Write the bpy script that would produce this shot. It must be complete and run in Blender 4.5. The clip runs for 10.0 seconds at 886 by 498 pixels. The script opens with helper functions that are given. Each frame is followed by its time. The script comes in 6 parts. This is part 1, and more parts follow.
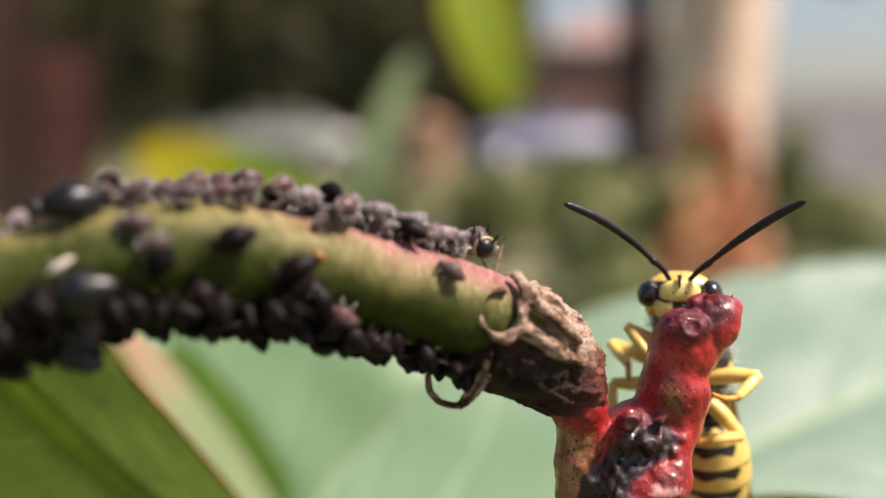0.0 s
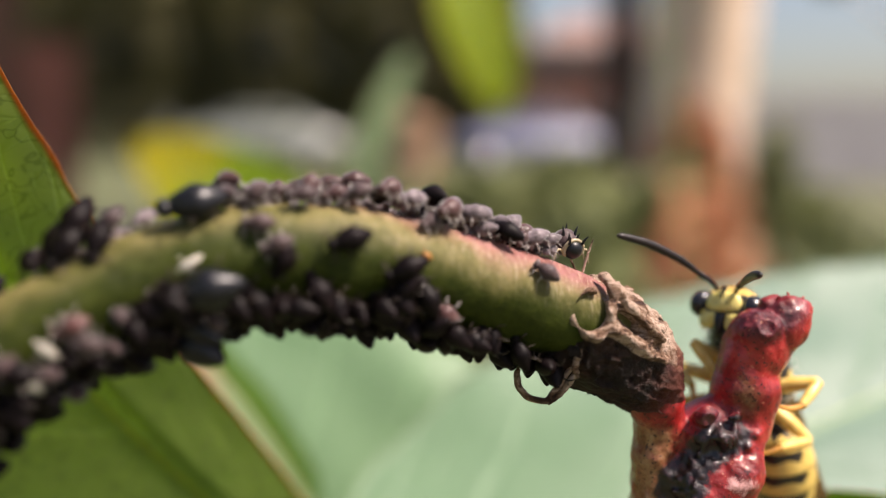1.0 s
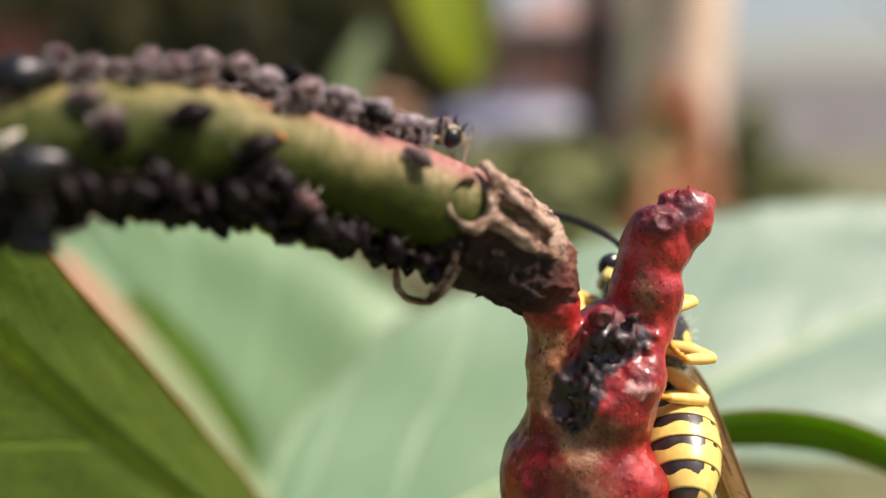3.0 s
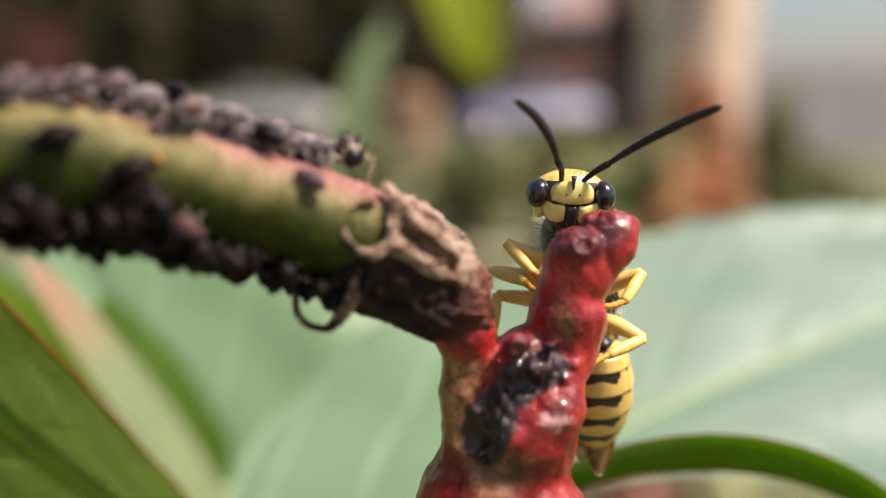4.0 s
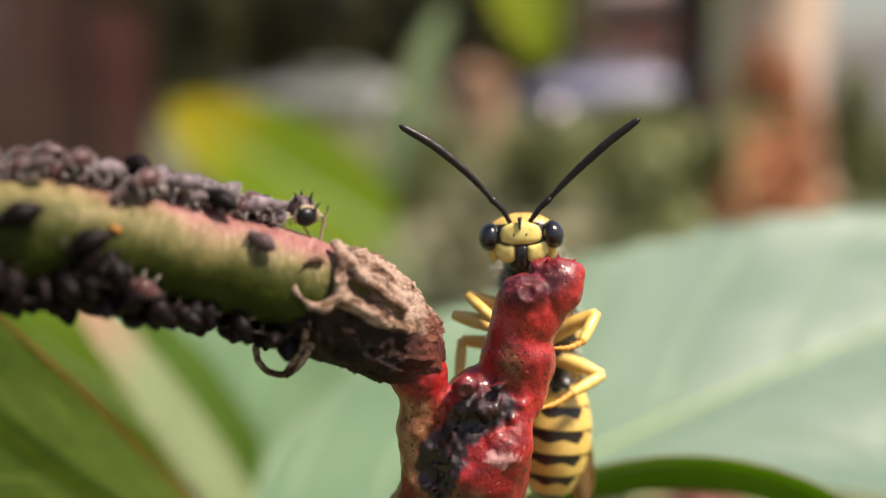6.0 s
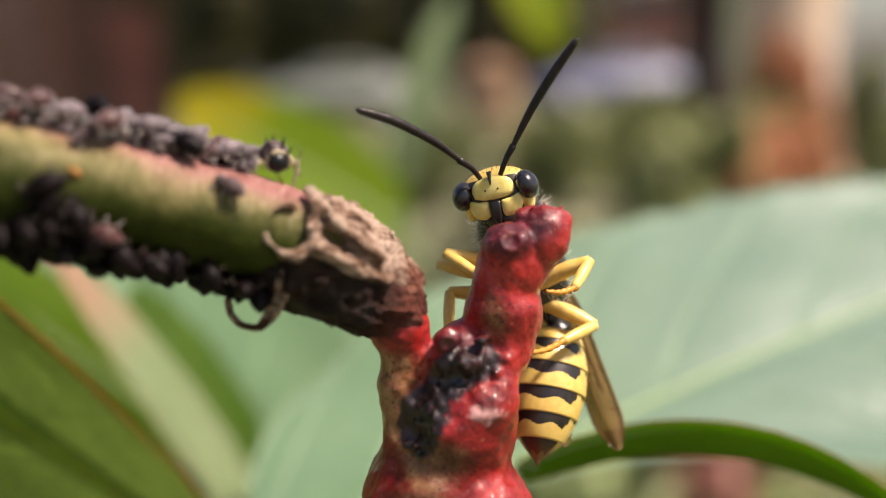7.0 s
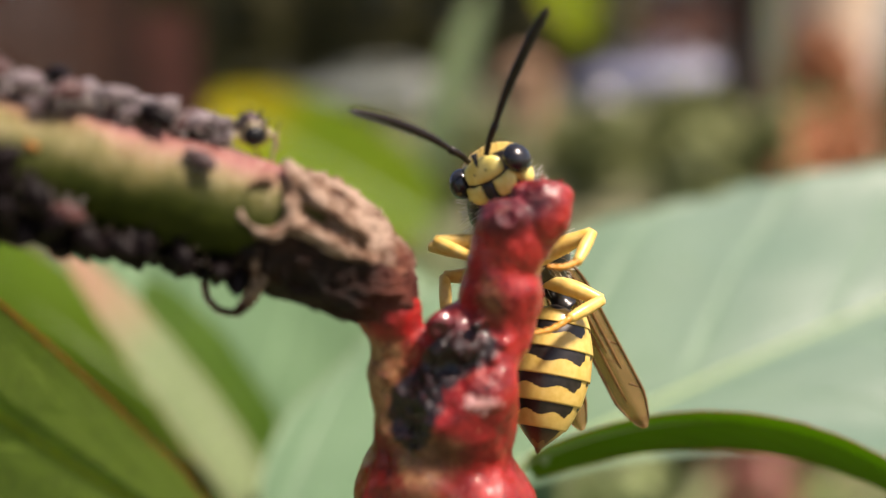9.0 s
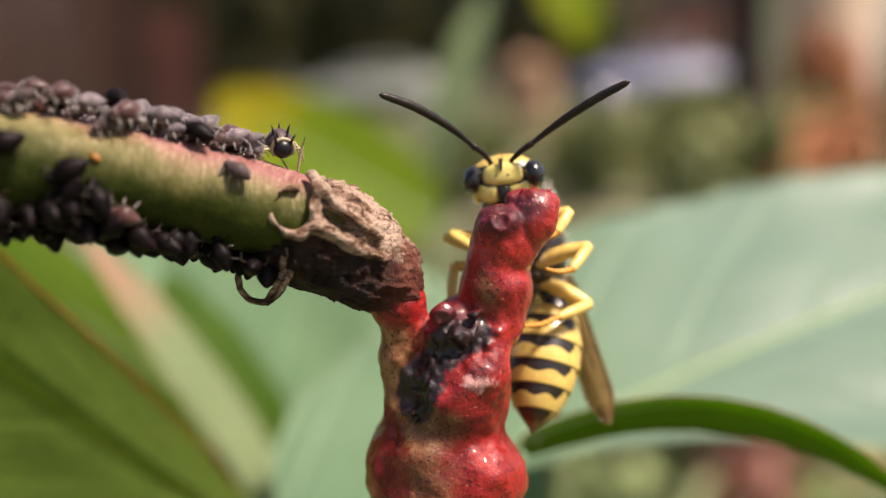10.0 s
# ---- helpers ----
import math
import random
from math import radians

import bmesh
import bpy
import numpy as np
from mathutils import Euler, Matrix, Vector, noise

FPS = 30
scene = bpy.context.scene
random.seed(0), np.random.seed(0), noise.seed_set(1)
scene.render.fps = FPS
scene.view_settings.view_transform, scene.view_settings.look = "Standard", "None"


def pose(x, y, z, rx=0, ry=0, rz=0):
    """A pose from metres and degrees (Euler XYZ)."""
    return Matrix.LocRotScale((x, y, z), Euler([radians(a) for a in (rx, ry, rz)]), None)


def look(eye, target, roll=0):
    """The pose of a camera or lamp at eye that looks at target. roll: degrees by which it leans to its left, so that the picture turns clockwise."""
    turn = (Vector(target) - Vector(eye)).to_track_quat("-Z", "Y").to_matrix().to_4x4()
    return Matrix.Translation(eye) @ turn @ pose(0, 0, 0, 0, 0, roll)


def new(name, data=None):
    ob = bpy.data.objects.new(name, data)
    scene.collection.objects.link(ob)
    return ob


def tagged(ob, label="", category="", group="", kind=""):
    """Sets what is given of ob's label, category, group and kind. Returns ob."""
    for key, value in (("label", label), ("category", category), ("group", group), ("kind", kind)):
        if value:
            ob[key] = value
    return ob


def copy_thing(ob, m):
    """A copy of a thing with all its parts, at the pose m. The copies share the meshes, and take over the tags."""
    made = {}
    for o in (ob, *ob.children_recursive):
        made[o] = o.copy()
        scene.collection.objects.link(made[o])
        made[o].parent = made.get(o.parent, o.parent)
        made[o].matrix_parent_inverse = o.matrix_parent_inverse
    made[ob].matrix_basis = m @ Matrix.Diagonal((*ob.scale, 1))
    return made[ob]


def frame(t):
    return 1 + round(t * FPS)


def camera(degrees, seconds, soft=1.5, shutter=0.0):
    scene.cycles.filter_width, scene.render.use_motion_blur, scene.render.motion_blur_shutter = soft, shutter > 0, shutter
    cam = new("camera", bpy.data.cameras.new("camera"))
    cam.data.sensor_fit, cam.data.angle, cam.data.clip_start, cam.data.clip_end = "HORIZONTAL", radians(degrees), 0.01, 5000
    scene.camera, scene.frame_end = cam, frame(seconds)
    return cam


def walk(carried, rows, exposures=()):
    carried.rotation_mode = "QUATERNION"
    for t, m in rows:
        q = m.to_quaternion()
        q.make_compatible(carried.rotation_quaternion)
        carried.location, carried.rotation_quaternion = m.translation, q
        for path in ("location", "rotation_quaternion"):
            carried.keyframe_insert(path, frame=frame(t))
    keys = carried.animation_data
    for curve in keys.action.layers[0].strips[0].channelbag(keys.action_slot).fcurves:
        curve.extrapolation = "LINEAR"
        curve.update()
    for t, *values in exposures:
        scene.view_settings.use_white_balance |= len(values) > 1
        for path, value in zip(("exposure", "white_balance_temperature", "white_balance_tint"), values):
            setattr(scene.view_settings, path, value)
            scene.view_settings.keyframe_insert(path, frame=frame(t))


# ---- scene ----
cam = camera(45.0, 10.0, 1.2)
EYE = 0.9
MM = 0.001
# the film looks six degrees down: the close-up world is laid out along its first view and tilted as one
TILTED = Matrix.Translation((0, 0, EYE)) @ pose(0, 0, 0, -6) @ Matrix.Translation((0, 0, -EYE))
# the camera's way, in millimetres from its first place, and yaw, pitch, roll
ROWS = [
    (0.0, 0.00, 0.00, 0.00, -0.00, 0.00, -0.00),
    (0.5, -3.53, -1.08, 0.09, -0.19, 0.01, -0.32),
    (1.0, -4.81, -1.80, 0.08, -0.86, -0.06, -0.50),
    (1.5, -6.03, -3.33, 0.60, -1.45, -0.11, -0.36),
    (2.0, -6.55, -4.49, -1.90, -2.70, -0.90, -0.20),
    (2.5, -3.42, -3.10, -1.84, -2.59, -1.00, -0.11),
    (2.7, -1.51, -0.16, -3.55, -2.22, -0.99, 0.77),
    (3.8, 2.10, 2.76, -3.90, -1.16, -1.39, 0.12),
    (4.0, 4.82, 3.43, -2.57, -0.73, -1.41, 0.39),
    (4.5, 5.44, 3.12, -1.18, -0.43, -1.38, 0.14),
    (5.0, 7.92, 0.98, 0.86, 0.95, -1.68, 0.92),
    (5.5, 9.45, -0.27, 0.89, 2.28, -2.37, 1.04),
    (6.8, 11.12, 2.59, -1.13, 3.59, -2.65, 1.40),
    (7.0, 11.42, 2.58, -1.54, 3.70, -2.83, 1.64),
    (7.5, 11.06, 1.40, -0.78, 4.28, -2.83, 1.52),
    (8.0, 11.89, 3.67, -0.60, 5.11, -2.56, 1.54),
    (8.5, 12.04, 4.97, -1.68, 5.47, -2.57, 2.15),
    (9.0, 13.00, 5.74, -2.63, 5.60, -2.78, 2.36),
    (9.5, 13.35, 1.53, -3.58, 5.50, -2.69, 2.24),
    (10.0, 13.61, -0.60, -2.27, 5.72, -2.87, 1.97),
]
walk(cam, [(t, TILTED @ pose(MM * x, MM * y, EYE + MM * z, 90 + pitch, roll, yaw)) for t, x, y, z, yaw, pitch, roll in ROWS],
     [(0.0, 0.79, 7050, 20), (2.5, 0.78, 7050, 20), (5.0, 0.69, 7150, 19), (10.0, 0.66, 7300, 19)])
# a phone lens close to its subject: shallow depth of field
cam.data.dof.use_dof = True
cam.data.dof.focus_distance = 0.0492
cam.data.dof.aperture_fstop = 19.0

# ---------------------------------------------------------------- light
SUN_ELEVATION, SUN_TURN = 58.0, 105.0
world = bpy.data.worlds.new("world")
scene.world = world
world.use_nodes = True
wn = world.node_tree
sky = wn.nodes.new("ShaderNodeTexSky")
sky.sky_type = "NISHITA"
sky.sun_disc = False
sky.sun_elevation = radians(SUN_ELEVATION)
sky.sun_rotation = radians(SUN_TURN)
sky.dust_density = 2.0
wn.links.new(sky.outputs[0], wn.nodes["Background"].inputs[0])
wn.nodes["Background"].inputs[1].default_value = 0.08
sun = new("sun", bpy.data.lights.new("sun", "SUN"))
sun.data.energy, sun.data.angle, sun.data.color = 5.0, radians(10), (1.0, 0.94, 0.86)
_az, _el = radians(SUN_TURN), radians(SUN_ELEVATION)
_to = Vector((math.sin(_az) * math.cos(_el), math.cos(_az) * math.cos(_el), math.sin(_el)))
sun.matrix_world = look(_to * 20, (0, 0, 0))


# ---------------------------------------------------------------- materials
def material(name, base, rough=0.5, metal=0.0, spec=0.5):
    m = bpy.data.materials.new(name)
    m.use_nodes = True
    b = m.node_tree.nodes["Principled BSDF"]
    b.inputs["Base Color"].default_value = (*base, 1)
    b.inputs["Roughness"].default_value = rough
    b.inputs["Metallic"].default_value = metal
    b.inputs["Specular IOR Level"].default_value = spec
    return m


def node(m, kind, **inputs):
    n = m.node_tree.nodes.new(kind)
    for k, v in inputs.items():
        n.inputs[k.replace("_", " ")].default_value = v
    return n


def link(m, a, b):
    m.node_tree.links.new(a, b)


def bsdf(m):
    return m.node_tree.nodes["Principled BSDF"]


def coords(m):
    return node(m, "ShaderNodeTexCoord").outputs["Object"]


def noise_tex(m, scale, detail=4.0, rough=0.55, vector=None):
    n = node(m, "ShaderNodeTexNoise", Scale=scale, Detail=detail, Roughness=rough)
    link(m, vector or coords(m), n.inputs["Vector"])
    return n.outputs["Fac"]


def node_colour(m, scale):
    n = node(m, "ShaderNodeTexNoise", Scale=scale, Detail=2.0)
    link(m, coords(m), n.inputs["Vector"])
    return n.outputs["Color"]


def ramp(m, fac, stops):
    r = node(m, "ShaderNodeValToRGB")
    e = r.color_ramp.elements
    while len(e) < len(stops):
        e.new(0.5)
    for el, (p, c) in zip(e, stops):
        el.position, el.color = p, (*c, 1)
    link(m, fac, r.inputs[0])
    return r.outputs[0]


def steps(m, fac, a, b):
    n = node(m, "ShaderNodeMapRange")
    n.inputs["From Min"].default_value, n.inputs["From Max"].default_value = a, b
    n.interpolation_type = "SMOOTHSTEP"
    link(m, fac, n.inputs["Value"])
    return n.outputs["Result"]


def mix(m, fac, a, b, how="MIX"):
    n = m.node_tree.nodes.new("ShaderNodeMix")
    n.data_type, n.blend_type = "RGBA", how
    for s, v in ((0, fac), (6, a), (7, b)):
        if isinstance(v, (int, float)):
            n.inputs[s].default_value = v
        elif isinstance(v, tuple):
            n.inputs[s].default_value = (*v, 1)
        else:
            link(m, v, n.inputs[s])
    return n.outputs[2]


def maths(m, op, a, b=0.0):
    n = m.node_tree.nodes.new("ShaderNodeMath")
    n.operation = op
    for s, v in ((0, a), (1, b)):
        if isinstance(v, (int, float)):
            n.inputs[s].default_value = v
        else:
            link(m, v, n.inputs[s])
    return n.outputs[0]


def bump(m, height, strength, distance):
    n = node(m, "ShaderNodeBump", Strength=strength, Distance=distance)
    link(m, height, n.inputs["Height"])
    link(m, n.outputs[0], bsdf(m).inputs["Normal"])


def attribute(m, name):
    n = node(m, "ShaderNodeAttribute")
    n.attribute_name = name
    return n


def chance(m):
    return node(m, "ShaderNodeObjectInfo").outputs["Random"]


def plain(name, a, b, scale, rough=0.5, bumped=0.0, metal=0.0, spec=0.5, detail=5.0, vary=0.0):
    """A surface of two tones that mingle by noise, with a fine relief."""
    m = material(name, a, rough, metal, spec)
    f = noise_tex(m, scale, detail)
    c = ramp(m, f, [(0.3, a), (0.7, b)])
    if vary:
        c = mix(m, maths(m, "MULTIPLY", chance(m), vary), c, tuple(0.4 * v for v in a))
    link(m, c, bsdf(m).inputs["Base Color"])
    if bumped:
        bump(m, noise_tex(m, scale * 3, 6.0), 0.6, bumped)
    return m


# ---------------------------------------------------------------- mesh tools
def part(name, bm, mat, parent=None, label="", smooth=True):
    me = bpy.data.meshes.new(name)
    if isinstance(bm, bmesh.types.BMesh):
        bm.to_mesh(me)
        bm.free()
    else:
        me.from_pydata(bm[0], [], bm[1])
    me.polygons.foreach_set("use_smooth", [smooth] * len(me.polygons))
    me.update()
    if mat:
        me.materials.append(mat)
    ob = new(name, me)
    ob.parent = parent
    if label:
        ob["label"] = label
    return ob


def floats(ob, name, values):
    a = ob.data.attributes.new(name, "FLOAT", "POINT")
    a.data.foreach_set("value", np.asarray(values, dtype=np.float32))


def world_mm(x, y, z):
    return Vector((x * MM, y * MM, EYE + z * MM))


def hashed(i, j, k, seed):
    h = (i * 374761393 + j * 668265263 + k * 2147483647 + seed * 974711) & 0xFFFFFFFF
    h = ((h ^ (h >> 13)) * 1274126177) & 0xFFFFFFFF
    return ((h ^ (h >> 16)) & 0xFFFF) / 65535.0


def grain(p, size, seed=0):
    """Smooth lattice noise from -1 to 1 at points p (n, 3)."""
    q = np.asarray(p) / size
    i = np.floor(q).astype(np.int64)
    f = q - i
    f = f * f * (3 - 2 * f)
    out = 0
    for a in (0, 1):
        for b in (0, 1):
            for c in (0, 1):
                wgt = (f[:, 0] if a else 1 - f[:, 0]) * (f[:, 1] if b else 1 - f[:, 1]) * (f[:, 2] if c else 1 - f[:, 2])
                out = out + wgt * hashed(i[:, 0] + a, i[:, 1] + b, i[:, 2] + c, seed)
    return 2 * out - 1


def spline(points, n):
    """Points (k, d) resampled to n along a Catmull-Rom curve."""
    p = np.asarray(points, float)
    p = np.vstack([2 * p[0] - p[1], p, 2 * p[-1] - p[-2]])
    out = []
    for u in np.linspace(0, len(p) - 3 - 1e-9, n):
        k = int(u)
        f = u - k
        a, b, c, d = p[k:k + 4]
        out.append(0.5 * (2 * b + (c - a) * f + (2 * a - 5 * b + 4 * c - d) * f * f + (3 * b - 3 * c + d - a) * f ** 3))
    return np.array(out)


def frames_along(p):
    """Tangent, side and up vectors along a curve without twist."""
    t = np.gradient(p, axis=0)
    t /= np.linalg.norm(t, axis=1)[:, None]
    u = np.array([0.0, 0.0, 1.0]) if abs(t[0, 2]) < 0.9 else np.array([0.0, 1.0, 0.0])
    sides, ups = [], []
    for k in range(len(p)):
        u = u - t[k] * (u @ t[k])
        u /= np.linalg.norm(u)
        ups.append(u)
        sides.append(np.cross(t[k], u))
    return t, np.array(sides), np.array(ups)


def tube(points, radii, n=24, around=10, flat=1.0, wobble=None):
    """A closed tube: vertices, faces, and for each vertex its place along (0..1) and angle (0 is up)."""
    pr = spline(np.column_stack([np.asarray(points, float), np.asarray(radii, float)]), n)
    p, r = pr[:, :3], np.maximum(pr[:, 3], 1e-6)
    t, s, u = frames_along(p)
    a = np.linspace(0, 2 * np.pi, around, endpoint=False)
    ring = s[:, None] * np.sin(a)[None, :, None] + u[:, None] * (np.cos(a) * flat)[None, :, None]
    rr = np.repeat(r[:, None], around, 1)
    if wobble is not None:
        rr = rr * wobble(np.linspace(0, 1, n)[:, None], a[None, :])
    v = (p[:, None] + ring * rr[:, :, None]).reshape(-1, 3)
    f = [(k * around + j, k * around + (j + 1) % around, (k + 1) * around + (j + 1) % around, (k + 1) * around + j)
         for k in range(n - 1) for j in range(around)]
    v = np.vstack([v, p[0] - t[0] * r[0] * 0.4, p[-1] + t[-1] * r[-1] * 0.4])
    c0, c1, last = n * around, n * around + 1, (n - 1) * around
    f += [(c0, (j + 1) % around, j) for j in range(around)] + [(c1, last + j, last + (j + 1) % around) for j in range(around)]
    return v, f


def joined(*pieces):
    vs, fs, k = [], [], 0
    for v, f in pieces:
        vs.append(np.asarray(v))
        fs += [tuple(i + k for i in face) for face in f]
        k += len(v)
    return np.vstack(vs), fs


def blob(rx, ry, rz, segs=20, rings=12, shape=None):
    """An ellipsoid; shape(unit vertices) may bend it before it is scaled."""
    v = [(0, 0, 1)]
    for i in range(1, rings):
        th = math.pi * i / rings
        for j in range(segs):
            ph = 2 * math.pi * j / segs
            v.append((math.sin(th) * math.cos(ph), math.sin(th) * math.sin(ph), math.cos(th)))
    v.append((0, 0, -1))
    v = np.array(v)
    if shape:
        v = shape(v)
    v = v * np.array([rx, ry, rz])
    f = [(0, 1 + j, 1 + (j + 1) % segs) for j in range(segs)]
    for i in range(rings - 2):
        a, b = 1 + i * segs, 1 + (i + 1) * segs
        f += [(a + j, b + j, b + (j + 1) % segs, a + (j + 1) % segs) for j in range(segs)]
    e = len(v) - 1
    a = 1 + (rings - 2) * segs
    f += [(e, a + (j + 1) % segs, a + j) for j in range(segs)]
    return v, f


def box_bm(sx, sy, sz, bevel=0.0, at=(0, 0, 0)):
    bm = bmesh.new()
    bmesh.ops.create_cube(bm, size=1, matrix=Matrix.Translation(at) @ Matrix.Diagonal((sx, sy, sz, 1)))
    if bevel:
        bmesh.ops.bevel(bm, geom=bm.edges[:], offset=bevel, segments=2, affect="EDGES", profile=0.7)
    return bm


def skin(field, lo, hi, step):
    """The zero surface of a distance field over a box of millimetres (surface nets): vertices and faces."""
    axes = [np.arange(a, b + step, step) for a, b in zip(lo, hi)]
    n = [len(a) for a in axes]
    g = np.stack(np.meshgrid(*axes, indexing="ij"), -1).reshape(-1, 3)
    val = field(g).reshape(n)
    acc = np.zeros((n[0] - 1, n[1] - 1, n[2] - 1, 3))
    cnt = np.zeros(acc.shape[:3])
    corner = [(a, b, c) for a in (0, 1) for b in (0, 1) for c in (0, 1)]

    def at(c):
        return val[c[0]:n[0] - 1 + c[0], c[1]:n[1] - 1 + c[1], c[2]:n[2] - 1 + c[2]]

    for i, a in enumerate(corner):
        for b in corner[i + 1:]:
            if sum(abs(x - y) for x, y in zip(a, b)) != 1:
                continue
            va, vb = at(a), at(b)
            cross = (va < 0) != (vb < 0)
            w = np.where(cross, va / np.where(cross, va - vb, 1), 0)
            for k in range(3):
                acc[..., k] += cross * (a[k] + w * (b[k] - a[k]))
            cnt += cross
    used = cnt > 0
    number = np.full(cnt.shape, -1)
    number[used] = np.arange(used.sum())
    cell = np.argwhere(used)
    v = (cell + acc[used] / cnt[used][:, None]) * step + np.array([a[0] for a in axes])
    faces = []
    for k in range(3):
        i, j = (k + 1) % 3, (k + 2) % 3
        sl0 = [slice(1, n[0] - 1), slice(1, n[1] - 1), slice(1, n[2] - 1)]
        sl0[k] = slice(0, n[k] - 1)
        sl1 = list(sl0)
        sl1[k] = slice(1, n[k])
        va, vb = val[tuple(sl0)], val[tuple(sl1)]
        for flip, cross in ((False, (va < 0) & (vb >= 0)), (True, (va >= 0) & (vb < 0))):
            c = np.argwhere(cross)
            base = c + 1
            base[:, k] -= 1
            quad = []
            for da, db in ((0, 0), (-1, 0), (-1, -1), (0, -1)):
                q = base.copy()
                q[:, i] += da
                q[:, j] += db
                quad.append(number[q[:, 0], q[:, 1], q[:, 2]])
            quad = np.stack(quad, 1)
            faces.append(quad[:, ::-1] if flip else quad)
    return v, np.vstack(faces).tolist()


def smin(a, b, k):
    h = np.clip(0.5 + 0.5 * (b - a) / k, 0, 1)
    return b + (a - b) * h - k * h * (1 - h)


def d_tube(p, points, radii):
    """Distance to a chain of rounded cones."""
    out = None
    for a, b, ra, rb in zip(points[:-1], points[1:], radii[:-1], radii[1:]):
        a, b = np.array(a, float), np.array(b, float)
        ab = b - a
        h = np.clip((p - a) @ ab / (ab @ ab), 0, 1)
        d = np.linalg.norm(p - a - h[:, None] * ab, axis=1) - (ra + (rb - ra) * h)
        out = d if out is None else smin(out, d, 0.35)
    return out


def d_ball(p, c, r):
    c, r = np.array(c, float), np.array(r, float) * np.ones(3)
    q = (p - c) / r
    n = np.linalg.norm(q, axis=1)
    return (n - 1) * r.min()


def mm(piece):
    v, f = piece
    return np.asarray(v) * MM, f


# ---------------------------------------------------------------- plant materials
def stem_material():
    m = material("stem_skin", (0.2, 0.25, 0.05), 0.6, 0.0, 0.15)
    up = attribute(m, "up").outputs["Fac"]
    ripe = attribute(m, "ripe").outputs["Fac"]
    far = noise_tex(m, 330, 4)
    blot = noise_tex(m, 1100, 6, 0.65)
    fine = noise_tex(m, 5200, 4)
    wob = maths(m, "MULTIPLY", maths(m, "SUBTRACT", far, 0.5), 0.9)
    # green deepened for underside shade, cream paled for the flank's highlight; pink is flush
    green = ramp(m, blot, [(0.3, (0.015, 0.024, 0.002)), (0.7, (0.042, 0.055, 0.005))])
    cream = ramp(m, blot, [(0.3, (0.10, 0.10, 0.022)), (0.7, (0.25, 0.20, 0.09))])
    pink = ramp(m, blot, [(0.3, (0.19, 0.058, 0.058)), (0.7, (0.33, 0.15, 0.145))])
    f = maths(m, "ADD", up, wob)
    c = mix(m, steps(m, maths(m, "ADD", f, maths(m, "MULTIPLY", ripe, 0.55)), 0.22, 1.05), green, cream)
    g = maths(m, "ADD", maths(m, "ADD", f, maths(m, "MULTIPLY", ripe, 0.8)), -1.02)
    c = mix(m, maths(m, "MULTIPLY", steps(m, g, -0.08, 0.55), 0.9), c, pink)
    c = mix(m, maths(m, "MULTIPLY", steps(m, fine, 0.56, 0.7), 0.25), c, (0.05, 0.05, 0.01))
    # fine pale down that runs round the stem
    lie = node(m, "ShaderNodeMapping")
    lie.inputs["Scale"].default_value = (1.0, 0.16, 0.16)
    link(m, coords(m), lie.inputs["Vector"])
    down = noise_tex(m, 9500, 4, 0.65, lie.outputs[0])
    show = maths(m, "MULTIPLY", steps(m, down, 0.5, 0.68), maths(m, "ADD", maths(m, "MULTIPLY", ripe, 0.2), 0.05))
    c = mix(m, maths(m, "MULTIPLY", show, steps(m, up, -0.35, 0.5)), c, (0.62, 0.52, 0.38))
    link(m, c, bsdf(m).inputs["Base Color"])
    bsdf(m).inputs["Subsurface Weight"].default_value = 0.12
    bsdf(m).inputs["Subsurface Radius"].default_value = (0.0005, 0.0005, 0.0002)
    bsdf(m).inputs["Subsurface Scale"].default_value = 1.0
    bump(m, maths(m, "ADD", blot, maths(m, "MULTIPLY", fine, 0.5)), 0.5, 0.00012)
    return m


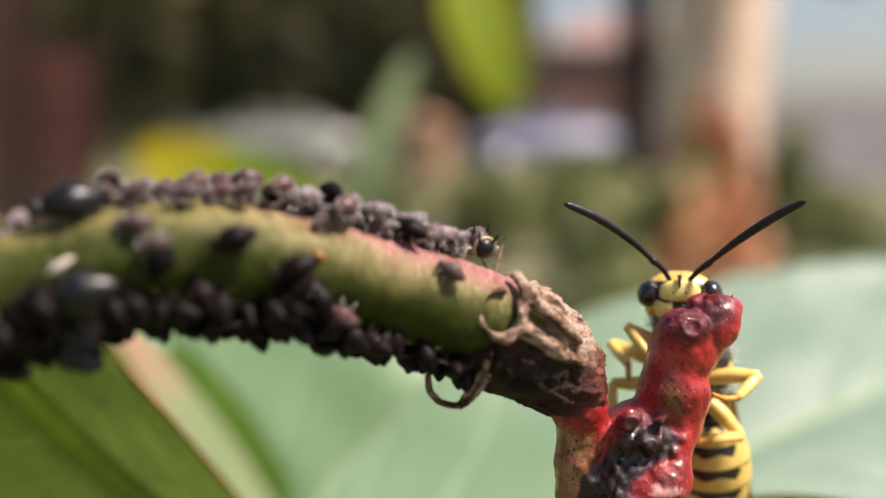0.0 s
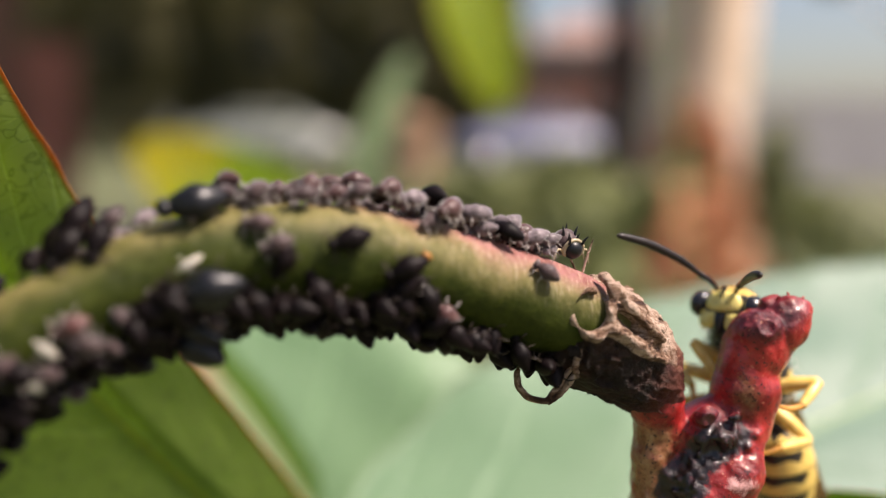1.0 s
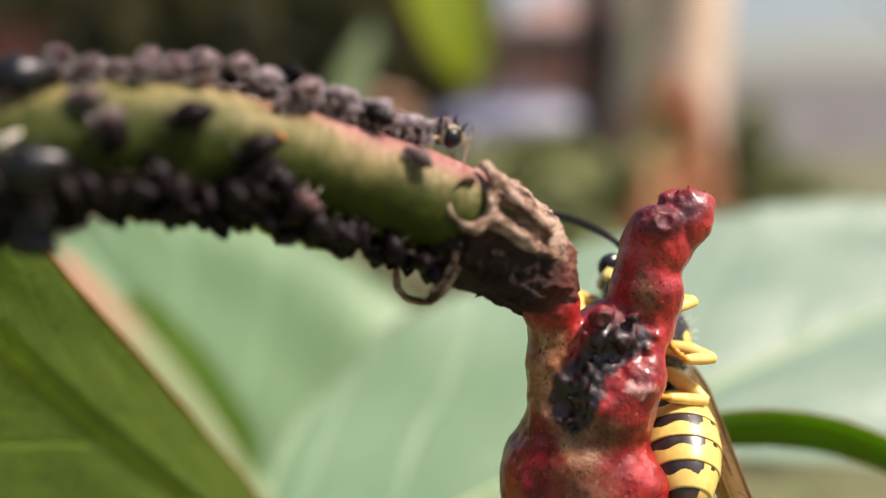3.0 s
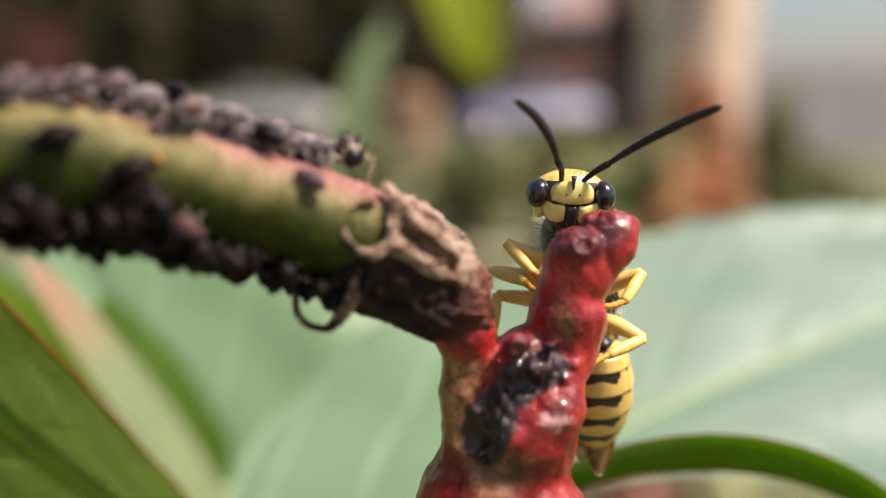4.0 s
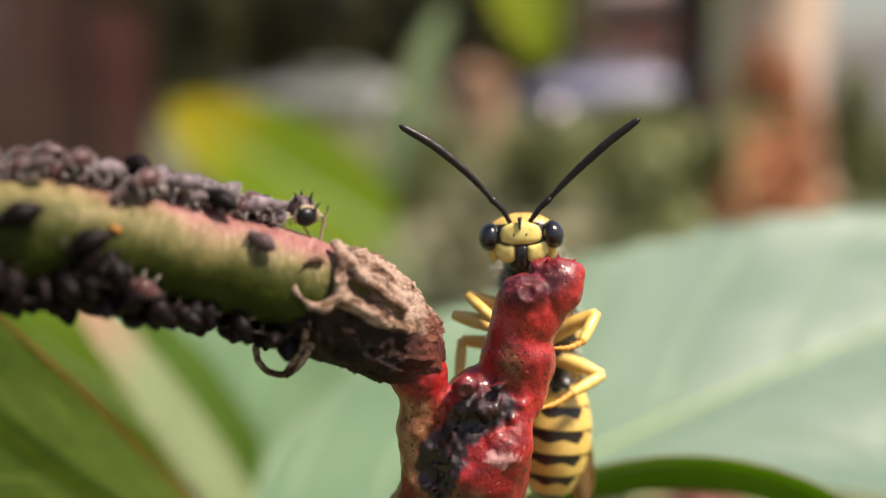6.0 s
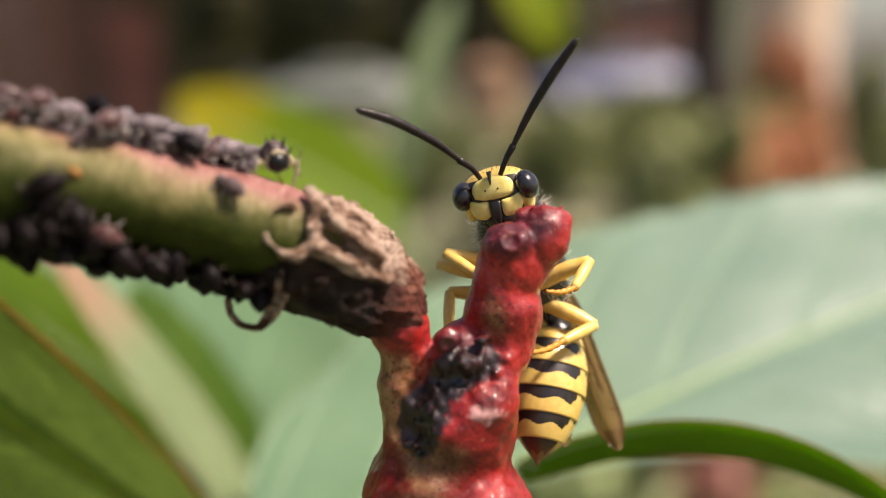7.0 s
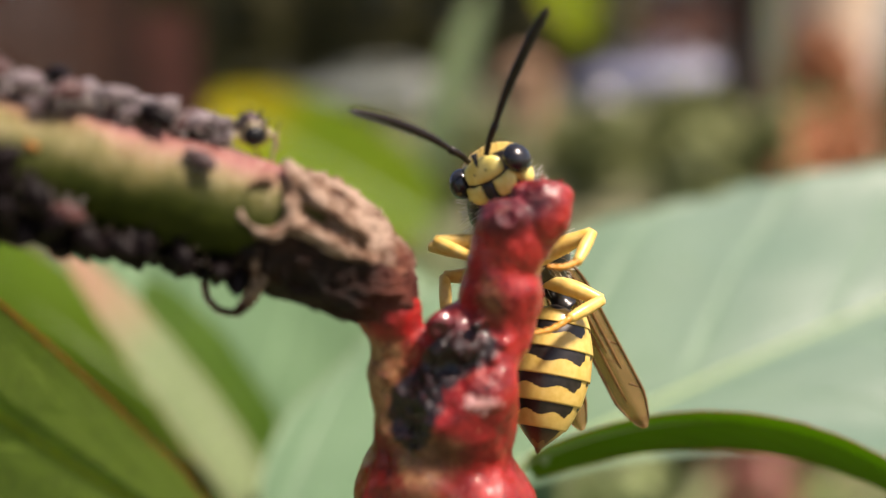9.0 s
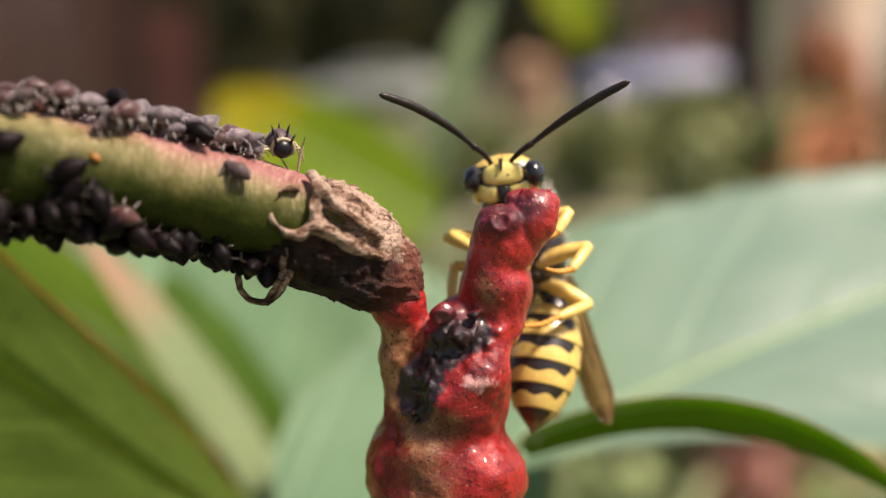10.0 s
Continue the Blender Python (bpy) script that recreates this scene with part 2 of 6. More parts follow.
def red_material():
    m = material("red_wet_skin", (0.4, 0.03, 0.03), 0.25, 0.0, 0.35)
    pit = attribute(m, "pit").outputs["Fac"]
    pale = attribute(m, "pale").outputs["Fac"]
    crown = attribute(m, "crown").outputs["Fac"]
    n1, n2, n3 = noise_tex(m, 330, 6, 0.68), noise_tex(m, 1400, 7, 0.7), noise_tex(m, 5200, 4, 0.6)
    red = ramp(m, n1, [(0.31, (0.085, 0.005, 0.005)), (0.46, (0.235, 0.009, 0.009)), (0.6, (0.44, 0.018, 0.016)), (0.72, (0.46, 0.055, 0.035))])
    red = mix(m, steps(m, n2, 0.32, 0.66), mix(m, 0.28, red, (0.07, 0.004, 0.005)), red)
    tan = ramp(m, n2, [(0.34, (0.13, 0.035, 0.014)), (0.5, (0.29, 0.145, 0.06)), (0.66, (0.42, 0.27, 0.125))])
    purple = ramp(m, n2, [(0.34, (0.035, 0.004, 0.008)), (0.55, (0.11, 0.010, 0.018)), (0.7, (0.24, 0.03, 0.04))])
    dark = ramp(m, n2, [(0.38, (0.003, 0.002, 0.002)), (0.54, (0.014, 0.005, 0.006)), (0.70, (0.08, 0.018, 0.022))])
    wob = maths(m, "ADD", maths(m, "MULTIPLY", maths(m, "SUBTRACT", n2, 0.5), 1.0), maths(m, "MULTIPLY", maths(m, "SUBTRACT", n1, 0.5), 0.8))
    c = mix(m, maths(m, "MULTIPLY", steps(m, maths(m, "ADD", pale, wob), 0.25, 0.95), 0.8), red, tan)
    olive = attribute(m, "olive").outputs["Fac"]
    brown = ramp(m, n2, [(0.34, (0.05, 0.018, 0.008)), (0.5, (0.125, 0.052, 0.022)), (0.66, (0.22, 0.105, 0.045))])
    c = mix(m, maths(m, "MULTIPLY", steps(m, maths(m, "ADD", olive, maths(m, "MULTIPLY", wob, 0.8)), 0.25, 0.95), 0.85), c, brown)
    c = mix(m, steps(m, maths(m, "ADD", crown, wob), 0.3, 0.8), c, purple)
    c = mix(m, maths(m, "MULTIPLY", steps(m, n3, 0.58, 0.65), 0.85), c, (0.022, 0.005, 0.004))
    c = mix(m, maths(m, "MULTIPLY", steps(m, n3, 0.37, 0.31), 0.45), c, (0.50, 0.20, 0.12))
    # pale pink raw flesh, with wet highlights painted in as colour
    flesh_sheen = attribute(m, "flesh_sheen").outputs["Fac"]
    c = mix(m, maths(m, "MULTIPLY", steps(m, maths(m, "ADD", flesh_sheen, maths(m, "MULTIPLY", wob, 1.6)), 0.5, 0.85), 0.85), c, (0.66, 0.36, 0.34))
    hole = steps(m, maths(m, "ADD", pit, wob), 0.38, 0.6)
    c = mix(m, hole, c, dark)
    link(m, c, bsdf(m).inputs["Base Color"])
    b = bsdf(m)
    b.inputs["Subsurface Weight"].default_value = 0.15
    b.inputs["Subsurface Radius"].default_value = (0.0006, 0.00015, 0.0001)
    b.inputs["Subsurface Scale"].default_value = 1.0
    wet = ramp(m, n1, [(0.40, (0.12, 0.12, 0.12)), (0.60, (0.7, 0.7, 0.7))])
    slime = attribute(m, "wet").outputs["Fac"]
    wet = maths(m, "MULTIPLY", wet, maths(m, "SUBTRACT", 1.0, maths(m, "MULTIPLY", crown, 0.65)))
    link(m, maths(m, "MAXIMUM", maths(m, "MAXIMUM", wet, slime), maths(m, "MULTIPLY", hole, 0.4)), b.inputs["Coat Weight"])
    b.inputs["Coat Roughness"].default_value = 0.05
    link(m, maths(m, "ADD", maths(m, "MULTIPLY", n2, 0.4), maths(m, "ADD", maths(m, "MULTIPLY", crown, 0.12), 0.22)), b.inputs["Roughness"])
    bump(m, maths(m, "ADD", n2, maths(m, "MULTIPLY", n3, 0.45)), 0.45, 0.00022)
    film = node(m, "ShaderNodeBump", Strength=0.5, Distance=0.0005)
    link(m, noise_tex(m, 750, 3, 0.5), film.inputs["Height"])
    link(m, film.outputs[0], b.inputs["Coat Normal"])
    return m


def husk_material():
    m = material("dry_husk", (0.25, 0.14, 0.07), 0.55, 0.0, 0.35)
    turn = node(m, "ShaderNodeMapping")
    turn.inputs["Rotation"].default_value = (0, radians(-38), 0)
    turn.inputs["Scale"].default_value = (0.3, 1.0, 1.0)
    link(m, coords(m), turn.inputs["Vector"])
    streak = noise_tex(m, 1100, 6, 0.7, turn.outputs[0])
    n1, n2 = noise_tex(m, 420, 6, 0.65), noise_tex(m, 3600, 5, 0.7)
    fold = attribute(m, "fold").outputs["Fac"]
    # husk tones, with underside shade and sunlit ridges worked into dark and pale
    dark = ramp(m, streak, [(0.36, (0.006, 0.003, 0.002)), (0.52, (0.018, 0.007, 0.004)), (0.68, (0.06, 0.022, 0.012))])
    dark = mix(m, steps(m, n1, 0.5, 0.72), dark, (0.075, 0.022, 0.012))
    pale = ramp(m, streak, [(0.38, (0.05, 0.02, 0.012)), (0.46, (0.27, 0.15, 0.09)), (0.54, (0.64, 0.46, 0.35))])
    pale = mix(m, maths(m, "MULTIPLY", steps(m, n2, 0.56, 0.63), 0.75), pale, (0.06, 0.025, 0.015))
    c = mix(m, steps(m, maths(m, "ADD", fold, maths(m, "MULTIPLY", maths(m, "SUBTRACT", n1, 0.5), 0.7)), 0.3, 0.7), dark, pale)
    c = mix(m, maths(m, "MULTIPLY", attribute(m, "ripe").outputs["Fac"], 0.75), c, ramp(m, n1, [(0.35, (0.12, 0.018, 0.012)), (0.65, (0.34, 0.10, 0.06))]))
    link(m, c, bsdf(m).inputs["Base Color"])
    bump(m, maths(m, "ADD", streak, maths(m, "MULTIPLY", n2, 0.8)), 1.0, 0.0006)
    return m


def leaf_material(name, dark, light, edge, rough=0.4, waxy=0.0, veins=9.0, through_light=0.35, tip=None, gloss=0.25, vein_show=0.65, tip_from=(0.5, 0.8), net_show=0.0):
    m = material(name, light, rough, 0.0, gloss)
    lu, lv = attribute(m, "along").outputs["Fac"], attribute(m, "across").outputs["Fac"]
    side = maths(m, "ABSOLUTE", lv)
    n1, n2 = noise_tex(m, 60, 5), noise_tex(m, 500, 5)
    base = ramp(m, n1, [(0.3, dark), (0.7, light)])
    if tip:
        base = mix(m, steps(m, maths(m, "ADD", lu, maths(m, "MULTIPLY", maths(m, "SUBTRACT", n1, 0.5), 0.4)), *tip_from), base, tip)
    phase = maths(m, "SUBTRACT", maths(m, "MULTIPLY", lu, veins), maths(m, "MULTIPLY", side, veins * 0.28))
    phase = maths(m, "ADD", phase, maths(m, "MULTIPLY", n1, 0.5))
    saw = maths(m, "ABSOLUTE", maths(m, "SUBTRACT", maths(m, "FRACT", phase), 0.5))
    vein = maths(m, "MAXIMUM", steps(m, saw, 0.06, 0.015), steps(m, side, 0.035, 0.012))
    net = node(m, "ShaderNodeTexVoronoi", Scale=700.0)
    net.feature = "DISTANCE_TO_EDGE"
    link(m, coords(m), net.inputs["Vector"])
    fine = steps(m, net.outputs[0], 0.06, 0.0)
    mesh_of_veins = node(m, "ShaderNodeTexVoronoi", Scale=230.0)
    mesh_of_veins.feature = "DISTANCE_TO_EDGE"
    link(m, mix(m, 0.012, coords(m), node_colour(m, 420)), mesh_of_veins.inputs["Vector"])
    wide = steps(m, mesh_of_veins.outputs[0], 0.05, 0.0)
    pale = tuple(min(1, 1.5 * v + 0.05) for v in light)
    c = mix(m, maths(m, "MULTIPLY", vein, vein_show), base, pale)
    c = mix(m, maths(m, "MULTIPLY", fine, 0.22), c, dark)
    c = mix(m, maths(m, "MULTIPLY", wide, 0.55 * net_show), c, tuple(0.55 * q for q in dark))
    rim = steps(m, maths(m, "ADD", side, maths(m, "MULTIPLY", n2, 0.03)), 0.965, 1.0)
    c = mix(m, rim, c, edge)
    c = mix(m, maths(m, "MULTIPLY", steps(m, n2, 0.6, 0.75), 0.3), c, dark)
    b = bsdf(m)
    link(m, c, b.inputs["Base Color"])
    b.inputs["Sheen Weight"].default_value = waxy
    b.inputs["Sheen Roughness"].default_value = 0.6
    bump(m, maths(m, "ADD", maths(m, "MULTIPLY", vein, -1.0), maths(m, "MULTIPLY", fine, -0.3)), 0.5, 0.0003)
    tr = node(m, "ShaderNodeBsdfTranslucent")
    link(m, mix(m, 1.0, c, (1.25, 1.2, 0.5), "MULTIPLY"), tr.inputs[0])
    mx = node(m, "ShaderNodeMixShader", Fac=through_light)
    link(m, b.outputs[0], mx.inputs[1])
    link(m, tr.outputs[0], mx.inputs[2])
    link(m, mx.outputs[0], m.node_tree.nodes["Material Output"].inputs[0])
    return m


M_STEM, M_RED, M_HUSK = stem_material(), red_material(), husk_material()
# tip colour paled to carry the light on the blade's upper part
M_LEAF = leaf_material("leaf_green", (0.22, 0.345, 0.045), (0.335, 0.46, 0.08), (0.5, 0.2, 0.04), through_light=0.65, waxy=0.3, vein_show=0.25, net_show=1.0, tip=(0.42, 0.50, 0.17), tip_from=(0.35, 0.7))
M_LEAF_SOFT = leaf_material("leaf_soft", (0.11, 0.23, 0.10), (0.165, 0.30, 0.145), (0.3, 0.35, 0.15), 0.45, 0.4, 6.0, 0.3, gloss=0.35, vein_show=0.3)
M_LEAF_WAXY = leaf_material("leaf_waxy", (0.10, 0.21, 0.10), (0.16, 0.285, 0.15), (0.18, 0.28, 0.16), 0.45, 0.4, 6.0, 0.25, tip=(0.118, 0.218, 0.152), tip_from=(0.15, 0.55), gloss=0.35, vein_show=0.2)
M_LEAF_DARK = leaf_material("leaf_dark", (0.040, 0.095, 0.008), (0.065, 0.135, 0.014), (0.10, 0.14, 0.03), through_light=0.3, gloss=0.15, vein_show=0.2)
# base lightened to carry light that this sideways blade does not catch
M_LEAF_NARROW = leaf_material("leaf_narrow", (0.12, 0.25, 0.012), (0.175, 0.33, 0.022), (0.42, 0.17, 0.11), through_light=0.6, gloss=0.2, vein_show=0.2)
M_LEAF_FRESH = leaf_material("leaf_fresh", (0.09, 0.18, 0.012), (0.14, 0.245, 0.02), (0.35, 0.2, 0.06), through_light=0.5, gloss=0.15, vein_show=0.2)
M_LEAF_YELLOW = leaf_material("leaf_yellowing", (0.17, 0.30, 0.01), (0.26, 0.38, 0.015), (0.5, 0.4, 0.02), 0.5, 0.0, 8.0, 0.6, (0.5, 0.43, 0.012), tip_from=(0.58, 0.88))
M_LEAF_LIME = leaf_material("leaf_lime", (0.24, 0.36, 0.01), (0.38, 0.44, 0.015), (0.5, 0.4, 0.02), 0.5, 0.0, 8.0, 0.6)
M_LEAF_PALE = leaf_material("leaf_pale", (0.2, 0.3, 0.12), (0.3, 0.4, 0.2), (0.45, 0.25, 0.15), 0.4, 0.3)
M_LEAF_BLUSH = leaf_material("leaf_blush", (0.155, 0.22, 0.085), (0.22, 0.285, 0.135), (0.33, 0.22, 0.13), 0.4, 0.3, tip=(0.40, 0.22, 0.14), vein_show=0.1, tip_from=(0.66, 0.95))


def leaf(name, label, mat, base, tip, facing, width, parent=None, bend=0.0, cup=0.0, wave=0.0, thick=0.25, nu=56, nv=28,
         widest=0.42, seed=0, midrib=0.5, twist=0.0, power=0.62, stalk=(), lower=1.0, rib=None, bow=0.0, cup_far=None, low_shape=None):
    """A leaf blade with its midrib, from base to tip (mm), its face towards facing."""
    base, tip = np.array(base, float), np.array(tip, float)
    ax = tip - base
    length = np.linalg.norm(ax)
    ax /= length
    nor = np.array(facing, float)
    nor -= ax * (nor @ ax)
    nor /= np.linalg.norm(nor)
    side = np.cross(nor, ax)
    uu, vv = np.meshgrid(np.linspace(0.0, 1, nu), np.linspace(-1, 1, nv), indexing="ij")
    u, v = uu.ravel(), vv.ravel()
    a = widest / (1 - widest)
    prof = np.power(u + 1e-4, power * a) * np.power(1.0001 - u, power)
    prof /= prof.max()
    if low_shape:
        w2, p2 = low_shape
        below = np.power(u + 1e-4, p2 * w2 / (1 - w2)) * np.power(1.0001 - u, p2)
        prof = np.where(v < 0, below / below.max(), prof)
    half = 0.5 * width * (prof + 0.012) * np.where(v < 0, lower, 1.0)
    flat = np.column_stack([u * 9, v * 3, np.zeros_like(u)])
    lift = bend * length * (4 * u * (1 - u)) + np.where(v > 0, cup if cup_far is None else cup_far, cup) * half * np.abs(v) ** 1.25 + wave * half * grain(flat, 1.0, seed) * np.abs(v)
    lift -= 0.012 * width * np.exp(-(v / 0.05) ** 2)
    half = half * (1 + 0.03 * grain(flat * 3, 1.0, seed + 5) * (np.abs(v) > 0.9))
    tw = np.radians(twist) * u
    off = (v * half + bow * length * 4 * u * (1 - u))[:, None] * (np.cos(tw)[:, None] * side + np.sin(tw)[:, None] * nor)
    p = base + (u * length)[:, None] * ax + off + lift[:, None] * nor
    th = thick * (1 - 0.75 * np.abs(v) ** 8)
    top, low = p + nor * th[:, None] / 2, p - nor * th[:, None] / 2
    idx = np.arange(nu * nv).reshape(nu, nv)
    f = []
    n = nu * nv
    for i in range(nu - 1):
        for j in range(nv - 1):
            q = (idx[i, j], idx[i, j + 1], idx[i + 1, j + 1], idx[i + 1, j])
            f.append(q[::-1])
            f.append(tuple(k + n for k in q))
    rim = list(idx[:, 0]) + list(idx[-1, 1:]) + list(idx[::-1, -1][1:]) + list(idx[0, ::-1][1:-1])
    for k in range(len(rim)):
        c, d = rim[k], rim[(k + 1) % len(rim)]
        f.append((c, d, d + n, c + n))
    origin = Vector((base[0] * MM, base[1] * MM, EYE + base[2] * MM))
    verts = (np.vstack([top, low]) - base) * MM
    ob = new(name)
    ob.matrix_basis = TILTED @ Matrix.Translation(origin)
    ob.parent = parent
    blade = part("blade", (verts, f), mat, ob)
    floats(blade, "along", np.tile(u, 2))
    floats(blade, "across", np.tile(v, 2))
    if midrib:
        c = idx[:, nv // 2]
        line = (p[c] - base + nor * 0.02 * width * 0) * MM
        k = np.linspace(0, len(c) - 1, 12).astype(int)
        r = midrib * MM * np.linspace(1, 0.15, 12)
        part("midrib", tube(line[k], r, 40, 8), rib or M_LEAF_PALE, ob)
    if len(stalk):
        line = [(np.array(q, float) - base) * MM for q in stalk]
        part("stalk", tube([ax * MM, np.zeros(3)] + line, [max(midrib, 0.3) * MM] * 2 + [max(midrib, 0.5) * MM * (1 + 0.15 * k) for k in range(len(line))], 40, 8), M_LEAF_PALE, ob)
    if label:
        tagged(ob, label, "leaf")
    return ob


# ---------------------------------------------------------------- ground
def ground_material():
    m = plain("ground_soil", (0.05, 0.06, 0.02), (0.13, 0.13, 0.06), 0.8, 0.95)
    g = noise_tex(m, 0.25, 5)
    c = ramp(m, g, [(0.35, (0.05, 0.075, 0.02)), (0.65, (0.12, 0.105, 0.07))])
    c = mix(m, 0.5, c, ramp(m, noise_tex(m, 9, 6), [(0.3, (0.03, 0.05, 0.012)), (0.7, (0.16, 0.17, 0.07))]))
    link(m, c, bsdf(m).inputs["Base Color"])
    bump(m, noise_tex(m, 12, 6), 0.6, 0.02)
    return m


bm = bmesh.new()
bmesh.ops.create_grid(bm, x_segments=60, y_segments=60, size=1500)
ground = part("ground", bm, ground_material())
tagged(ground, "grassy trodden garden soil stretching to the horizon", "ground", kind="structure")

# ---------------------------------------------------------------- the plant: arching stem, husk, red stump
STEM_AXIS = [(-40, 33, -26), (-33, 34.5, -18), (-27, 36, -10.5), (-21.3, 37.6, -4.6), (-16.8, 39.3, -1.7), (-12.6, 40.6, -0.4), (-8.4, 42.1, -0.3),
             (-3.7, 44.6, -1.2), (1.5, 46.9, -2.9), (3.4, 47.8, -3.9)]
STEM_RADII = [1.7, 1.7, 1.75, 1.8, 1.85, 1.95, 2.05, 2.1, 2.05, 1.9]

plant = new("shrub_shoot")
plant.matrix_basis = TILTED @ Matrix.Translation(world_mm(7.9, 51.5, -EYE * 1000))
tagged(plant, "garden shoot with a red stump and arching green stem", "plant")
BASE = np.array([7.9, 51.5, -EYE * 1000])


def plant_part(name, piece, mat, label=""):
    v, f = piece
    return part(name, ((np.asarray(v) - BASE) * MM, f), mat, plant, label)


def stem_wobble(u, a):
    q = np.column_stack([(u * 60 + a * 0).ravel(), (np.cos(a) + u * 0).ravel() * 2, (np.sin(a) + u * 0).ravel() * 2])
    return (1 + 0.035 * grain(q, 1.6, 3) + 0.012 * grain(q, 0.4, 4)).reshape((u + a).shape)


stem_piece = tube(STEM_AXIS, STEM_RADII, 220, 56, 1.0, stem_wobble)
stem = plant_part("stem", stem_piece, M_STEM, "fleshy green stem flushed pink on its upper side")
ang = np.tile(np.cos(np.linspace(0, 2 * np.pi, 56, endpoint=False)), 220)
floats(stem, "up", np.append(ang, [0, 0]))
floats(stem, "ripe", np.clip((np.asarray(stem_piece[0])[:, 0] + 11) / 9, 0, 1))

# red stump with two lobes at its crown and a black wound
BODY = [(7.9, 51.5, -22), (8.0, 51.5, -16.0), (8.05, 51.2, -13.6), (8.5, 50.9, -11.4), (9.4, 50.6, -9.2)]
BODY_R = [3.5, 3.55, 2.85, 3.0, 2.2]
STUMP = [(9.5, 50.7, -9.8), (10.55, 50.6, -8.4), (10.9, 50.5, -6.8), (11.05, 50.5, -5.55), (11.45, 50.4, -4.6), (11.5, 50.4, -4.2)]
STUMP_R = [1.7, 1.62, 1.7, 1.5, 1.62, 1.5]
NECK = [(7.0, 50.3, -12.2), (6.45, 50.0, -10.0), (6.5, 49.8, -8.4), (6.2, 49.4, -7.2), (5.3, 48.8, -5.6)]
NECK_R = [1.75, 1.2, 1.12, 1.25, 1.2]
PIT = [(10.0, 48.4, -8.5), (8.7, 48.2, -9.2), (7.4, 48.2, -10.5), (6.95, 48.2, -11.9)]
LUMPS = [((8.55, 48.75, -7.95), (0.8, 0.75, 0.7)), ((9.8, 48.8, -7.95), (0.85, 0.7, 0.55))]


def line_distance(p, pts):
    return d_tube(p, pts, [0.0] * len(pts))


def crease(p, size, seed):
    return np.abs(grain(p, size, seed))


def stump_field(p):
    d = d_tube(p, BODY, BODY_R)
    d = smin(d, d_tube(p, STUMP, STUMP_R), 0.25)
    d = smin(d, d_tube(p, NECK, NECK_R), 0.2)
    # swelling beside the wound
    d = smin(d, d_tube(p, [(10.3, 49.6, -9.3), (10.0, 49.35, -10.7), (9.3, 49.5, -12.4)], [1.15, 1.4, 1.4]), 0.45)
    d = smin(d, d_ball(p, (8.9, 49.2, -8.8), (1.5, 1.2, 1.1)), 0.4)
    for c, r in LUMPS:
        d = smin(d, d_ball(p, c, r) + 0.06 * crease(p, 0.35, 40), 0.1)
    # crown: a flat disc and a wedge parted by a cleft
    d = smin(d, d_ball(p, (11.2, 49.6, -3.8), (1.28, 1.1, 1.0)), 0.3)
    lobe = d_tube(p, [(12.1, 50.3, -4.4), (12.75, 50.1, -3.6), (13.0, 50.0, -3.1)], [1.15, 1.12, 0.95])
    lobe = smin(lobe, d_tube(p, [(12.75, 50.0, -2.6), (13.6, 50.1, -2.75)], [0.55, 0.45]), 0.35)
    d = smin(d, lobe + 0.03 * grain(p, 0.35, 46), 0.12)
    d = smin(d, d_tube(p, [(11.9, 50.4, -2.6), (12.3, 50.5, -2.35)], [0.55, 0.4]), 0.12)
    d = d + 0.10 * np.exp(-(line_distance(p, [(11.3, 48.3, -4.6), (12.1, 48.4, -4.75), (12.7, 49.0, -4.9)]) / 0.12) ** 2)
    d = smin(d, d_ball(p, (9.95, 50.4, -6.9), (0.78, 1.0, 1.3)), 0.3)
    d = smin(d, d_ball(p, (5.3, 51.4, -15.2), (1.0, 1.6, 1.5)), 1.3)
    d = smin(d, d_ball(p, (7.2, 48.9, -14.6), (1.1, 0.9, 0.9)), 0.8)
    d = smin(d, d_ball(p, (9.9, 49.1, -15.6), (1.0, 0.9, 1.3)), 0.6)
    d = smin(d, d_ball(p, (10.7, 50.9, -16.2), (1.3, 1.6, 1.2)), 1.3)
    for c, r0 in (((11.32, 48.45, -3.55), 0.42), ((8.5, 48.0, -7.9), 0.36)):
        off = np.linalg.norm((p - np.array(c)) * [1, 0.5, 1], axis=1)
        d = d - 0.10 * np.exp(-((off - r0) / 0.12) ** 2) + 0.12 * np.exp(-(off / (0.6 * r0)) ** 2)
    d = d + 0.16 * np.exp(-(line_distance(p, [(9.6, 47.8, -10.5), (10.3, 47.7, -10.75), (11.0, 48.0, -10.6)]) / 0.2) ** 2) - 0.1 * np.exp(-(line_distance(p, [(9.7, 47.8, -11.0), (10.4, 47.7, -11.25), (11.0, 48.0, -11.1)]) / 0.28) ** 2)
    near = np.exp(-(line_distance(p, PIT) / 1.15) ** 2) * (p[:, 1] < 50)
    d = d + 0.13 * grain(p, 1.7, 1) + 0.045 * grain(p, 0.6, 2) + 0.018 * grain(p, 0.27, 7) - 0.09 * crease(p, 1.1, 41) - 0.03 * crease(p, 0.45, 42) + 0.05
    crown_near = np.exp(-(np.linalg.norm((p - np.array([11.5, 49.3, -3.0])) / [1.4, 1.4, 1.2], axis=1)) ** 4)
    d = d + crown_near * (0.12 * grain(p, 0.5, 12) + 0.06 * grain(p, 0.24, 13) - 0.08 * crease(p, 0.4, 43))
    return d + near * (0.34 + 0.27 * grain(p, 0.62, 8) + 0.24 * grain(p, 0.3, 9) + 0.4 * crease(p, 0.8, 45) - 0.1)


def patch(p, centre, size):
    return np.exp(-(np.linalg.norm((p - np.array(centre)) / size, axis=1)) ** 2)


